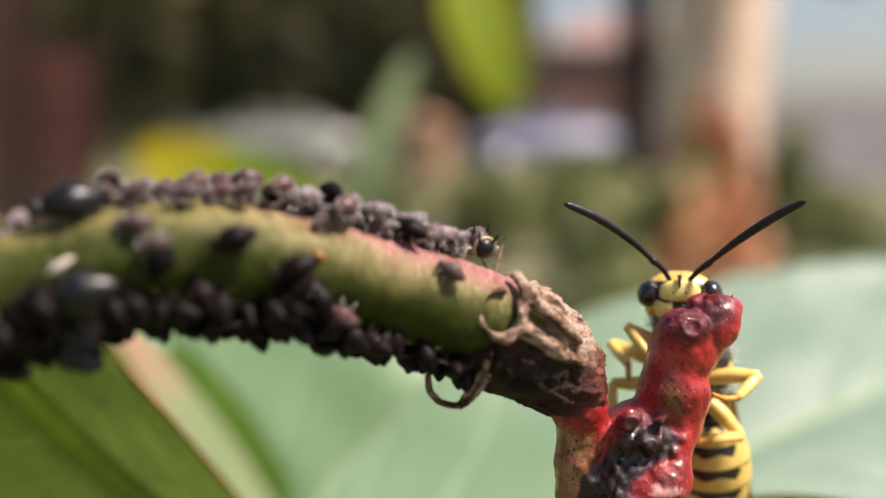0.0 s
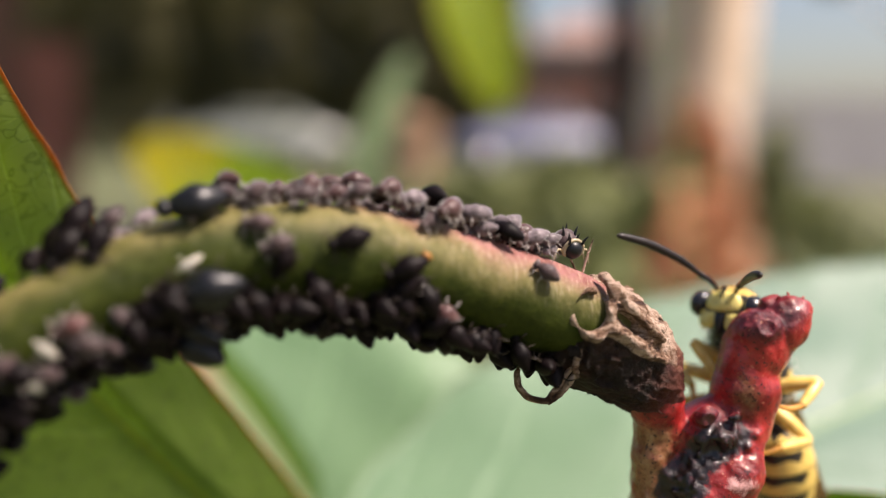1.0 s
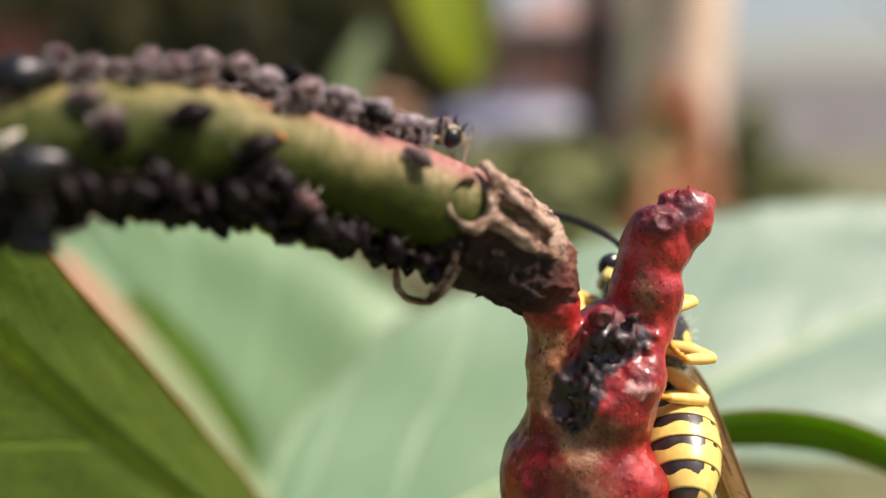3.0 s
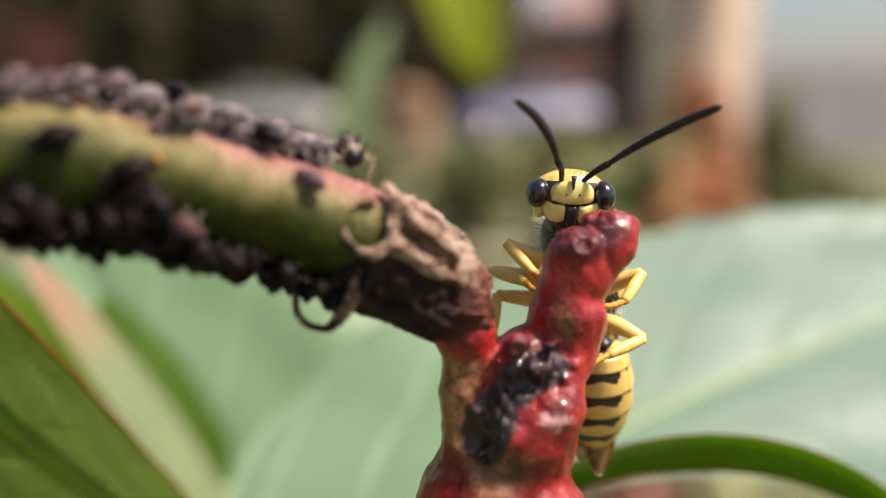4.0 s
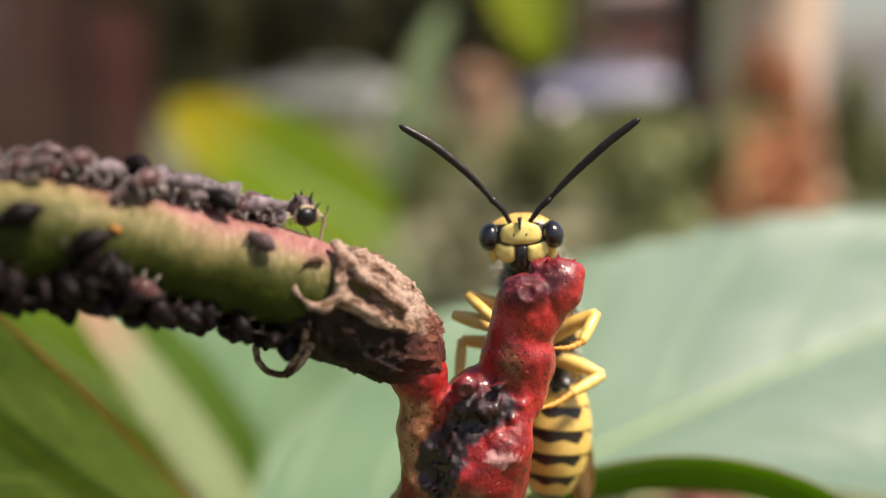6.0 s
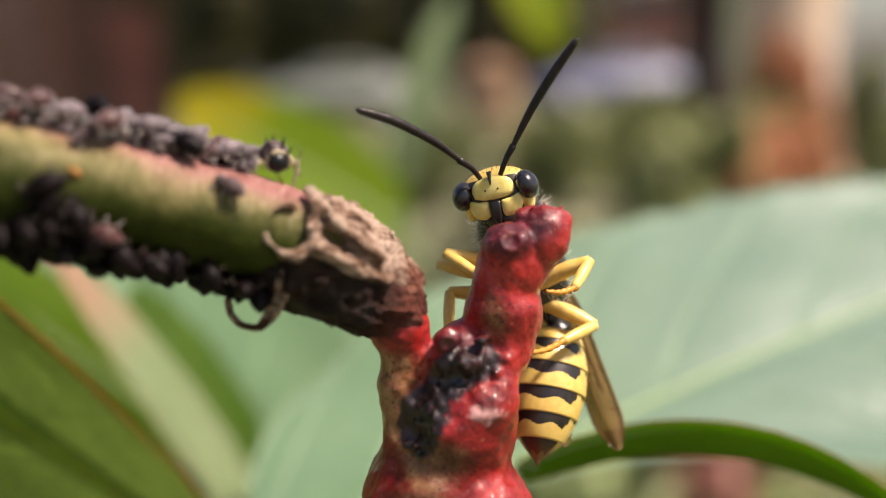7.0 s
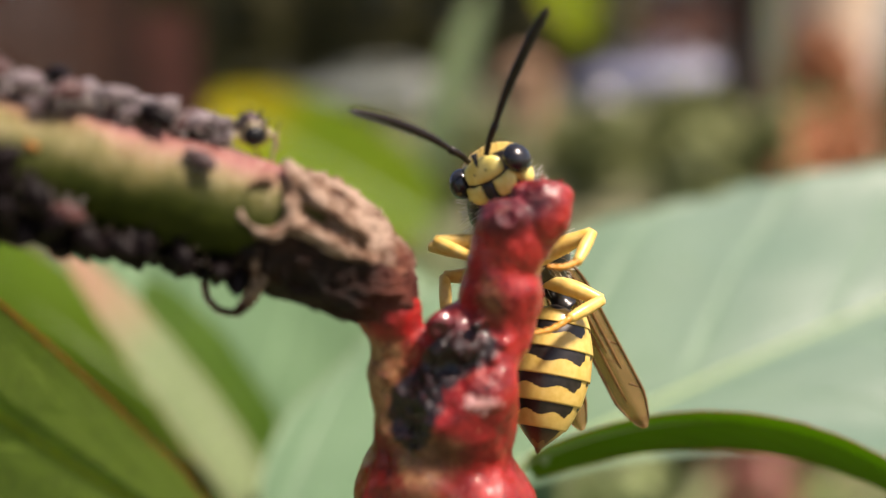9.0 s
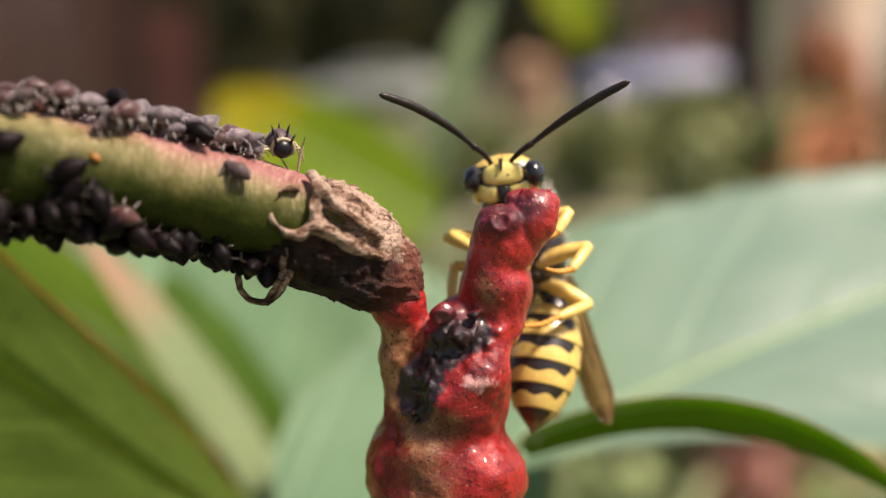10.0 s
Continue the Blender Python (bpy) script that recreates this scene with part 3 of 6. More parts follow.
sv, sf = skin(stump_field, (2.8, 46.2, -21.5), (15.6, 56.0, -0.8), 0.105)
stump = plant_part("red_stump", (sv, sf), M_RED, "wet red stump with a black wound and dark crown")
floats(stump, "pit", 0.9 * np.exp(-(line_distance(sv, PIT) / 1.2) ** 2) * (sv[:, 1] < 50) + 0.5 * patch(sv, (6.95, 48.2, -11.5), [0.9, 1.5, 1.2]))
floats(stump, "pale", np.clip(0.4 * patch(sv, (10.5, 48.7, -6.8), [1.2, 1.6, 1.4]) + 0.5 * patch(sv, (7.3, 48.0, -14.2), [1.9, 1.8, 1.9])
       + 1.15 * np.exp(-(line_distance(sv, [(6.1, 49, -8.9), (5.7, 49.0, -11.0), (7.2, 48.1, -12.7)]) / 1.1) ** 2), 0, 1))
floats(stump, "olive", np.clip(0.85 * patch(sv, (10.5, 48.6, -6.9), [0.85, 1.6, 1.5]) + 0.9 * patch(sv, (7.6, 47.8, -15.8), [1.9, 2.0, 2.8])
       + 0.8 * patch(sv, (8.1, 48.0, -12.9), [1.8, 1.6, 0.9]), 0, 1))
floats(stump, "flesh_sheen", 1.0 * patch(sv, (10.1, 47.8, -10.95), [1.1, 1.4, 0.7]) + 0.5 * patch(sv, (9.9, 48.1, -7.9), [0.6, 0.9, 0.4]) + 0.55 * patch(sv, (13.0, 49.0, -2.7), [0.9, 1.3, 0.7]))
floats(stump, "wet", np.clip(patch(sv, (10.4, 47.9, -10.8), [0.8, 1.2, 0.9]) + 0.9 * patch(sv, (9.2, 48.0, -8.2), [1.4, 1.2, 1.0]) + 0.5 * patch(sv, (12.6, 49.8, -7.5), [0.7, 1.2, 1.0]), 0, 1))
floats(stump, "crown", patch(sv, (11.2, 48.7, -3.35), [1.55, 1.9, 1.15]) + 0.6 * patch(sv, (12.8, 50.0, -2.7), [1.3, 2.0, 1.0]) + patch(sv, (9.0, 48.3, -7.9), [1.7, 1.6, 0.9]))
# crown spikes
for p0, dv in (((13.98, 50.1, -2.72), (0.2, -0.03, 0.1)), ((13.5, 49.9, -2.2), (0.05, -0.05, 0.16)), ((12.8, 50.1, -1.98), (-0.05, -0.05, 0.16)),
               ((12.3, 49.9, -2.15), (0.06, -0.08, 0.13)), ((13.6, 50.3, -2.2), (0.1, 0.03, 0.14))):
    a = np.array(p0)
    plant_part("spike", tube([a - np.array(dv) * 1.8, a - np.array(dv) * 0.1, a + np.array(dv) * 0.45], [0.1, 0.05, 0.012], 8, 6), M_RED)
plant_part("main_stem", tube([(7.9, 51.5, -20.5), (8.4, 52, -60), (6.5, 54, -200), (8.5, 52, -500), (7.9, 51.5, -905)], [3.4, 3.3, 3.8, 4.6, 6.0], 90, 20), M_RED,
           "red woody main stem")

# dry husk wrapped round the joint
HUSK = [(1.8, 47.5, -3.35), (3.2, 48.0, -3.95), (4.6, 48.6, -4.95), (5.65, 49.0, -5.85), (6.0, 49.2, -6.55)]
HUSK_R = [2.45, 2.5, 2.25, 1.8, 1.3]
HUSK_A = np.array([0.78, 0.0, -0.62])
HUSK_N = np.array([0.62, -0.25, 0.78])


def husk_lines(p):
    """Place along the husk, height across it, and the wrinkles that run down it."""
    rel = p - np.array(HUSK[0])
    along = rel @ HUSK_A
    h = (rel - along[:, None] * HUSK_A) @ HUSK_N + 0.22 * grain(p, 1.1, 31)
    q = np.column_stack([along * 0.35, p[:, 1], p[:, 2] + 0.6 * p[:, 0]]) + 0.3 * np.column_stack([grain(p, 0.9, 30)] * 3)
    ridged = (1 - np.abs(grain(q, 0.95, 22))) ** 4
    fine = (1 - np.abs(grain(q, 0.4, 23))) ** 4
    return along, h, ridged, fine


def husk_field(p):
    d = d_tube(p, HUSK, HUSK_R)
    along, h, ridged, fine = husk_lines(p)
    d = d - 0.26 * ridged - 0.13 * fine + 0.12 + 0.10 * grain(p, 0.38, 24) + 0.085 * grain(p, 0.2, 25) - 0.12 * np.abs(grain(p, 0.7, 44)) + 0.04
    # folds round the torn mouth
    for pts, r in HUSK_FOLDS:
        d = smin(d, d_tube(p, pts, [r] * len(pts)) + 0.05 * grain(p, 0.3, 28), 0.22)
    dent = np.linalg.norm((p - np.array([4.55, 45.6, -3.35])) @ np.array([[0.8, 0, 0.6], [0, 1, 0], [-0.6, 0, 0.8]]) / [1.15, 0.8, 0.33], axis=1) - 1
    d = np.maximum(d, -dent * 0.35)
    lip = along + 0.35 * grain(p, 1.2, 26) + 0.15 * grain(p, 0.5, 27)
    d = np.maximum(d, -(lip + 0.72))
    hole = np.linalg.norm((p - np.array([2.42, 44.9, -2.68])) / [0.78, 1.5, 0.86], axis=1) - 1
    return np.maximum(d, -hole * 0.8)


HUSK_FOLDS = [
    ([(2.54, 45.3, -1.75), (1.8, 44.95, -1.95), (1.5, 44.85, -2.46), (1.66, 44.85, -2.98), (2.24, 44.9, -3.6), (2.72, 45.1, -3.78), (3.41, 45.25, -3.4), (4.02, 45.5, -3.72),
      (4.75, 45.9, -4.25), (5.38, 46.35, -4.7)], 0.2),
    ([(3.04, 46.0, -1.12), (3.55, 45.5, -1.74), (3.3, 45.25, -2.61), (3.41, 45.3, -3.3)], 0.2),
    ([(3.24, 46.0, -1.17), (3.8, 45.65, -1.85), (4.39, 45.7, -2.6), (5.2, 46.1, -3.37), (5.96, 46.7, -4.01)], 0.2),
]
hv, hf = skin(husk_field, (-1.2, 43.8, -10.0), (8.8, 52.6, 0.8), 0.1)
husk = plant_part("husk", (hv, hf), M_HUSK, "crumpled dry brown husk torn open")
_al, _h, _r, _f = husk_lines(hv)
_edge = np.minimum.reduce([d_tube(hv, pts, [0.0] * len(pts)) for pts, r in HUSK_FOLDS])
# sun-catching top and fold ridges painted pale, the rest left dark
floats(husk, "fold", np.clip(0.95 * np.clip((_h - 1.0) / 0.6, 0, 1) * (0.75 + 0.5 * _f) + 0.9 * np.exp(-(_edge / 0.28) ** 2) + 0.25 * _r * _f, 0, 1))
floats(husk, "ripe", np.clip((_al + 0.3 * _h - 4.6) / 1.6, 0, 1))
# torn strands
for pts, r, tone in (
    ([(1.93, 46.2, -5.0), (1.51, 46.4, -5.61), (1.11, 46.6, -6.28), (0.62, 46.6, -6.81), (-0.16, 46.7, -6.64), (-0.57, 46.8, -6.19), (-0.66, 46.9, -5.65), (-0.57, 46.9, -5.3)], 0.25, 0.85),
    ([(2.2, 46.3, -5.1), (1.75, 46.3, -5.8), (1.3, 46.5, -6.45), (0.75, 46.5, -6.95)], 0.24, 0.8),
    ([(1.7, 45.4, -3.6), (1.95, 45.3, -4.4), (1.8, 45.5, -5.2), (2.0, 45.9, -5.7)], 0.15, 0.5),
    ([(2.3, 46.9, -1.0), (2.5, 46.8, -0.2), (2.75, 46.7, 0.55)], 0.06, 0.9),
    ([(2.0, 46.7, -1.0), (1.75, 46.5, -0.5), (1.6, 46.4, -0.2)], 0.06, 0.9),
):
    rad = [r * 0.9] + [r] * (len(pts) - 2) + [r * 0.4]
    ob = plant_part("husk_strand", tube(pts, rad, 40, 10, 0.6, lambda u, a: 1 + 0.12 * np.cos(3 * a + 8 * u) + 0.1 * np.cos(40 * u + a)), M_HUSK, "curled dry strand")
    floats(ob, "fold", [tone] * len(ob.data.vertices))

# ---------------------------------------------------------------- leaves close by
leaf("leaf", "green leaf with a thin orange-red margin behind the stem", M_LEAF, (-10.2, 75.1, -25.9), (-21.85, 18.65, 21.95), (0.27, -0.69, -0.58), 42, lower=0.245, cup_far=0.25, rib=M_LEAF_LIME,
     bend=-0.12, bow=0.13, cup=-0.3, wave=0.05, widest=0.45, seed=2, midrib=0.22, power=0.5, stalk=((0, 70, -45), (8.4, 52, -75)))
leaf("leaf", "large pale waxy leaf with faint veins", M_LEAF_WAXY, (-9, 86, -33), (76, 122, -6), (-0.1, -0.8, 0.75), 42, lower=1.2, low_shape=(0.75, 1.30), bend=0.03, cup=0.05, wave=0.05,
     widest=0.36, seed=4, midrib=0.5, stalk=((-6, 74, -50), (8.3, 52, -75)))
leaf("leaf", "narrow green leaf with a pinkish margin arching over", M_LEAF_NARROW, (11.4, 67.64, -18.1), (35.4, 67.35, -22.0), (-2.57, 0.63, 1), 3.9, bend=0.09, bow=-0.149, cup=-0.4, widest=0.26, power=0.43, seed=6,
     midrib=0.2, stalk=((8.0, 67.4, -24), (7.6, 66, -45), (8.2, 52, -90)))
leaf("leaf", "pale green leaf with a pinkish tip seen edge-on", M_LEAF_BLUSH, (-11.2, 103, -37.4), (-32.2, 100.6, -5), (0.97, -0.38, 0.4), 7.2, bend=0.03, seed=8, midrib=0.3,
     stalk=((2, 66, -50), (8.2, 52, -82)))
leaf("leaf", "fresh green leaf behind the arching stem", M_LEAF_FRESH, (-18.6, 109, -28.4), (-53.8, 104.2, 2.8), (0.15, -0.9, 0.3), 9, bend=0.03, cup=-0.1, seed=10, midrib=0.25,
     stalk=((2, 70, -50), (8.2, 52, -86)))
leaf("leaf", "dark green leaf standing behind the others", M_LEAF_DARK, (-12.4, 115, -50.6), (-28.6, 112.6, -9.8), (0.75, -0.7, 0.2), 13.2, bend=0.03, seed=9, midrib=0.3,
     stalk=((4, 70, -60), (8.2, 52, -98)))
leaf("leaf", "soft green waxy leaf in the shade of the stem", M_LEAF_SOFT, (2, 112, -54), (-38, 124, -3), (0.15, -0.9, 0.55), 54, bend=0.03, cup=0.05, wave=0.05, seed=15, midrib=0.5,
     stalk=((6, 75, -70), (8.2, 52, -110)))


# ---------------------------------------------------------------- aphids
def insect_material(name, a, b, rough, scale=1800, coat=0.3, bumped=0.00004, vary=0.5, dusty=0.0, spec=0.3):
    m = material(name, a, rough, 0.0, spec)
    c = ramp(m, noise_tex(m, scale, 5), [(0.3, a), (0.7, b)])
    c = mix(m, maths(m, "MULTIPLY", chance(m), vary), c, tuple(0.45 * v for v in a))
    link(m, c, bsdf(m).inputs["Base Color"])
    bsdf(m).inputs["Coat Weight"].default_value = coat
    bsdf(m).inputs["Coat Roughness"].default_value = 0.2
    bsdf(m).inputs["Sheen Weight"].default_value = dusty
    bsdf(m).inputs["Sheen Roughness"].default_value = 0.45
    if bumped:
        bump(m, noise_tex(m, scale * 2.2, 4), 0.5, bumped)
    return m


# brown cut almost to black to hold the shade under the stem
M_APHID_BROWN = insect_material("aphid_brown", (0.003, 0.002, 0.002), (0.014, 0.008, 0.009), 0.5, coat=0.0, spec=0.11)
# pale tone is waxy bloom with the sky's glints painted in
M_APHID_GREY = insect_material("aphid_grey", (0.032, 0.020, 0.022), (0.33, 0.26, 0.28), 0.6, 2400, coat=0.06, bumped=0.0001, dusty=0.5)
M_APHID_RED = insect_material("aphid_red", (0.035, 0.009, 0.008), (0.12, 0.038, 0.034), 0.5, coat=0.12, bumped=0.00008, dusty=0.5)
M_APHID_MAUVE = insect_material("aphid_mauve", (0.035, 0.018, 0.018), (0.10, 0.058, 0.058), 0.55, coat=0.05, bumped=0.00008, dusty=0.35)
M_APHID_BLACK = insect_material("aphid_black", (0.004, 0.0045, 0.006), (0.012, 0.013, 0.018), 0.4, coat=0.12)
M_LIMB = insect_material("aphid_limb", (0.018, 0.012, 0.009), (0.06, 0.04, 0.027), 0.5, bumped=0)
M_LIMB_GREY = insect_material("greyish_limb", (0.22, 0.19, 0.18), (0.5, 0.45, 0.42), 0.5, bumped=0)
M_LIMB_PALE = insect_material("pale_limb", (0.45, 0.36, 0.22), (0.55, 0.46, 0.3), 0.5, bumped=0)


def aphid_body(length, width, height):
    """Head towards +x; broad behind, with faint rings."""
    def shape(v):
        x = v[:, 2].copy()
        wide = np.where(x > 0, 1 - 0.42 * x ** 2, 1 - 0.10 * x ** 2 + 0.25 * x) * (1 + 0.10 * np.exp(-((x + 0.25) / 0.35) ** 2))
        ring = 1 + 0.03 * np.cos(x * 20) + 0.05 * grain(v * 2.2, 1.0, 77) + 0.03 * grain(v * 6, 1.0, 78)
        return np.column_stack([x, v[:, 1] * wide * ring, v[:, 0] * wide * ring])
    v, f = blob(1, 1, 1, 18, 14, shape)
    v = v * np.array([length / 2, width / 2, height / 2])
    return v, f


def make_aphid(body_mat, label, length=1.7, width=1.05, height=0.95, limb=None, parent_group="aphids on the stem"):
    """An aphid standing on z = 0, head towards +x (mm)."""
    limb = limb or M_LIMB
    ob = new("aphid")
    lift = height * 0.5 + 0.12
    v, f = aphid_body(length, width, height)
    part("body", mm((v + [0, 0, lift], f)), body_mat, ob)
    hv_, hf_ = blob(0.24 * width, 0.3 * width, 0.25 * width, 12, 8)
    part("head", mm((hv_ + [length * 0.47, 0, lift - 0.05], hf_)), body_mat, ob)
    for s in (-1, 1):
        for k, x in enumerate((0.42, 0.12, -0.15)):
            reach = (0.2, 0.0, -0.3)[k]
            a = np.array([x * length, s * width * 0.3, lift * 0.75])
            b = np.array([x * length + reach * 0.5, s * width * 0.6, lift * 0.6])
            c = np.array([x * length + reach, s * width * 0.66, 0.0])
            part("leg", mm(tube([a, b, c], [0.045, 0.04, 0.02], 7, 5)), limb, ob)
        a = np.array([length * 0.52, s * 0.12, lift])
        part("antenna", mm(tube([a, a + [0.06, s * 0.18, -0.1], a + [-0.15, s * 0.34, -0.25]], [0.026, 0.02, 0.01], 8, 5)), limb, ob)
    tagged(ob, label, "aphid", parent_group)
    return ob


KINDS = [make_aphid(M_APHID_BROWN, "dark brown wingless aphid sucking on the green stem", 1.75, 0.95, 0.9),
         make_aphid(M_APHID_GREY, "dusty grey aphid with painted-on glints, crowded on the green stem", 1.6, 0.85, 0.8, M_LIMB_GREY),
         make_aphid(M_APHID_RED, "reddish brown aphid on the green stem", 1.6, 1.0, 0.95, M_LIMB_GREY),
         make_aphid(M_APHID_BLACK, "large glossy blue-black aphid on the stem", 2.7, 1.55, 1.4),
         make_aphid(M_APHID_MAUVE, "mauve-brown dusty aphid sitting apart on the green stem", 1.65, 1.0, 0.9, M_LIMB_GREY)]
_line = spline(np.column_stack([np.array(STEM_AXIS, float), np.array(STEM_RADII)]), 400)
_t, _s, _u = frames_along(_line[:, :3])
_used = set()


def put_aphid(kind, x, angle, heading, tilt=0.0, size=1.0, lift=0.0):
    """On the stem at plan coordinate x; angle round the stem (0 top, 90 towards the camera, 180 below)."""
    k = int(np.argmin(np.abs(_line[:, 0] - x)))
    a = radians(angle)
    out = _s[k] * math.sin(a) + _u[k] * math.cos(a)
    tan = _t[k]
    third = np.cross(out, tan)
    h = radians(heading)
    ahead = tan * math.cos(h) + third * math.sin(h)
    left = np.cross(out, ahead)
    w = radians(tilt)
    ahead2, out2 = ahead * math.cos(w) - out * math.sin(w), out * math.cos(w) + ahead * math.sin(w)
    p = _line[k, :3] + out * (_line[k, 3] * 0.985 + lift)
    m = Matrix((( *[ahead2[i] for i in range(3)],), (*left,), (*out2,))).transposed().to_4x4()
    m = TILTED @ Matrix.Translation(world_mm(*p)) @ m @ Matrix.Diagonal((size, size, size, 1))
    ob = KINDS[kind]
    if kind in _used:
        return copy_thing(ob, m)
    _used.add(kind)
    ob.matrix_basis = m
    return ob


rng = random.Random(7)
# singles that stand apart on the near flank
for kind, x, angle, heading, tilt, size in (
        (0, -8.7, 79, 200, 5, 1.0), (4, -0.75, 66, 155, 5, 0.75), (0, -6.7, 97, 215, 15, 1.0), (0, -6.5, 114, 250, 25, 1.0), (4, -5.7, 132, 230, 20, 0.9), (2, -4.5, 137, 180, 10, 0.85),
        (4, -5.6, 40, 215, 10, 1.0), (4, -11.6, 62, 170, 5, 1.0), (4, -11.1, 84, 200, 10, 1.0), (0, -10.9, 98, 240, 15, 0.8), (1, -4.4, 22, 180, 10, 0.9), (2, -3.5, 16, 195, 12, 1.15)):
    put_aphid(kind, x, angle, heading, tilt, size)
# larger ones further along the stem
for kind, x, angle, heading, tilt, size in (
        (3, -13.5, 32, 180, 0, 0.95), (3, -13.6, 115, 185, 10, 1.05), (3, -13.9, 158, 220, 50, 1.05), (2, -18.4, 105, 180, 10, 1.0), (4, -20.5, 105, 200, 10, 1.0),
        (0, -17.3, 20, 200, 20, 1.15), (0, -16.4, 26, 230, 30, 1.0), (2, -18.0, 4, 180, 20, 1.0), (0, -20.0, 20, 200, 15, 1.1), (2, -20.6, 14, 190, 10, 1.0)):
    put_aphid(kind, x, angle, heading, tilt, size)
for kind, x, angle, heading, tilt, size, lift in ((3, -14.1, 168, 215, 45, 1.1, 0.6), (0, -16.6, 8, 205, 35, 1.25, 0.6), (4, -15.9, 10, 190, 25, 1.15, 0.3), (0, -17.4, 4, 215, 40, 1.1, 0.3)):
    put_aphid(kind, x, angle, heading, tilt, size, lift)
# the crowd along the top
taken = []


def crowd(n, x0, x1, a0, a1, heading, tilts, kinds, gap, lifts=(0.0, 0.0), sizes=(0.75, 1.05)):
    made = tries = 0
    while made < n and tries < n * 60:
        tries += 1
        x, a = rng.uniform(x0, x1), rng.uniform(a0, a1)
        lift = rng.uniform(*lifts)
        q = np.array([x, math.sin(radians(a)) * (2 + lift), math.cos(radians(a)) * (2 + lift)])
        if any(np.linalg.norm(q - o) < gap for o in taken):
            continue
        taken.append(q)
        made += 1
        put_aphid(rng.choice(kinds), x, a, heading + rng.uniform(-85, 85), rng.uniform(*tilts), rng.uniform(*sizes), lift)


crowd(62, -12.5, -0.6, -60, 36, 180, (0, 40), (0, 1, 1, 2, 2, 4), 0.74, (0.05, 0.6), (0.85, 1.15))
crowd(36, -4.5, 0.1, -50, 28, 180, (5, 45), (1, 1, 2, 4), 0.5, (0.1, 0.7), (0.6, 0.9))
# below the stem almost only the shade-darkened brown kind
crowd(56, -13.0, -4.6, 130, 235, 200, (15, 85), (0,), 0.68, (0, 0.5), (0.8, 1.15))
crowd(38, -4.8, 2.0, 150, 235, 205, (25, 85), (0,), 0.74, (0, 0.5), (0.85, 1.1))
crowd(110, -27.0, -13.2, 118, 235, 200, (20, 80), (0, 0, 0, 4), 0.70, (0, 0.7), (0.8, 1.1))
crowd(14, -26.0, -15.0, -50, 16, 190, (0, 30), (0, 0, 1), 1.3)

# a tiny orange nymph and pale shed skins among the crowd
M_NYMPH = insect_material("nymph_orange", (0.32, 0.12, 0.015), (0.42, 0.18, 0.03), 0.5, bumped=0)
M_SKIN = insect_material("shed_skin", (0.5, 0.46, 0.38), (0.66, 0.62, 0.54), 0.6, coat=0.0, bumped=0, vary=0.2)


def on_stem(x, angle, lift, heading):
    k = int(np.argmin(np.abs(_line[:, 0] - x)))
    a = radians(angle)
    out = _s[k] * math.sin(a) + _u[k] * math.cos(a)
    third = np.cross(out, _t[k])
    h = radians(heading)
    ahead = _t[k] * math.cos(h) + third * math.sin(h)
    p = _line[k, :3] + out * (_line[k, 3] + lift)
    return TILTED @ Matrix.Translation(world_mm(*p)) @ Matrix((ahead, np.cross(out, ahead), out)).transposed().to_4x4()


nymph = new("aphid_nymph")
nv3, nf3 = blob(0.24, 0.16, 0.15, 12, 8)
part("body", mm((nv3 + [0, 0, 0.12], nf3)), M_NYMPH, nymph)
for s_ in (-1, 1):
    part("antenna", mm(tube([(0.2, s_ * 0.05, 0.15), (0.32, s_ * 0.12, 0.2), (0.42, s_ * 0.2, 0.15)], [0.02, 0.015, 0.008], 5, 4)), M_NYMPH, nymph)
nymph.matrix_basis = on_stem(-5.9, 83, 0.0, 150)
tagged(nymph, "tiny orange aphid nymph on the green stem", "aphid")


def shed_skin():
    ob = new("shed_skin")
    v, f = tube([(-0.5, 0, 0.1), (-0.1, 0, 0.22), (0.3, 0, 0.18), (0.6, 0, 0.05)], [0.06, 0.14, 0.12, 0.03], 14, 9, 0.6)
    part("shell", mm((v, f)), M_SKIN, ob)
    for s2 in (-1, 1):
        part("leg", mm(tube([(0.1, s2 * 0.1, 0.15), (0.2, s2 * 0.35, 0.3), (0.3, s2 * 0.5, 0.02)], [0.025, 0.02, 0.01], 5, 4)), M_SKIN, ob)
    tagged(ob, "pale crumpled shed aphid skin on the stem", "shed skin", "shed skins on the stem")
    return ob


_skin = shed_skin()
for k, (x, a, lift, h) in enumerate(((-14.2, 90, 0.1, 200), (-19.4, 112, 0.5, 110), (-20.2, 128, 0.8, 95))):
    if k == 0:
        _skin.matrix_basis = on_stem(x, a, lift, h)
    else:
        copy_thing(_skin, on_stem(x, a, lift, h))

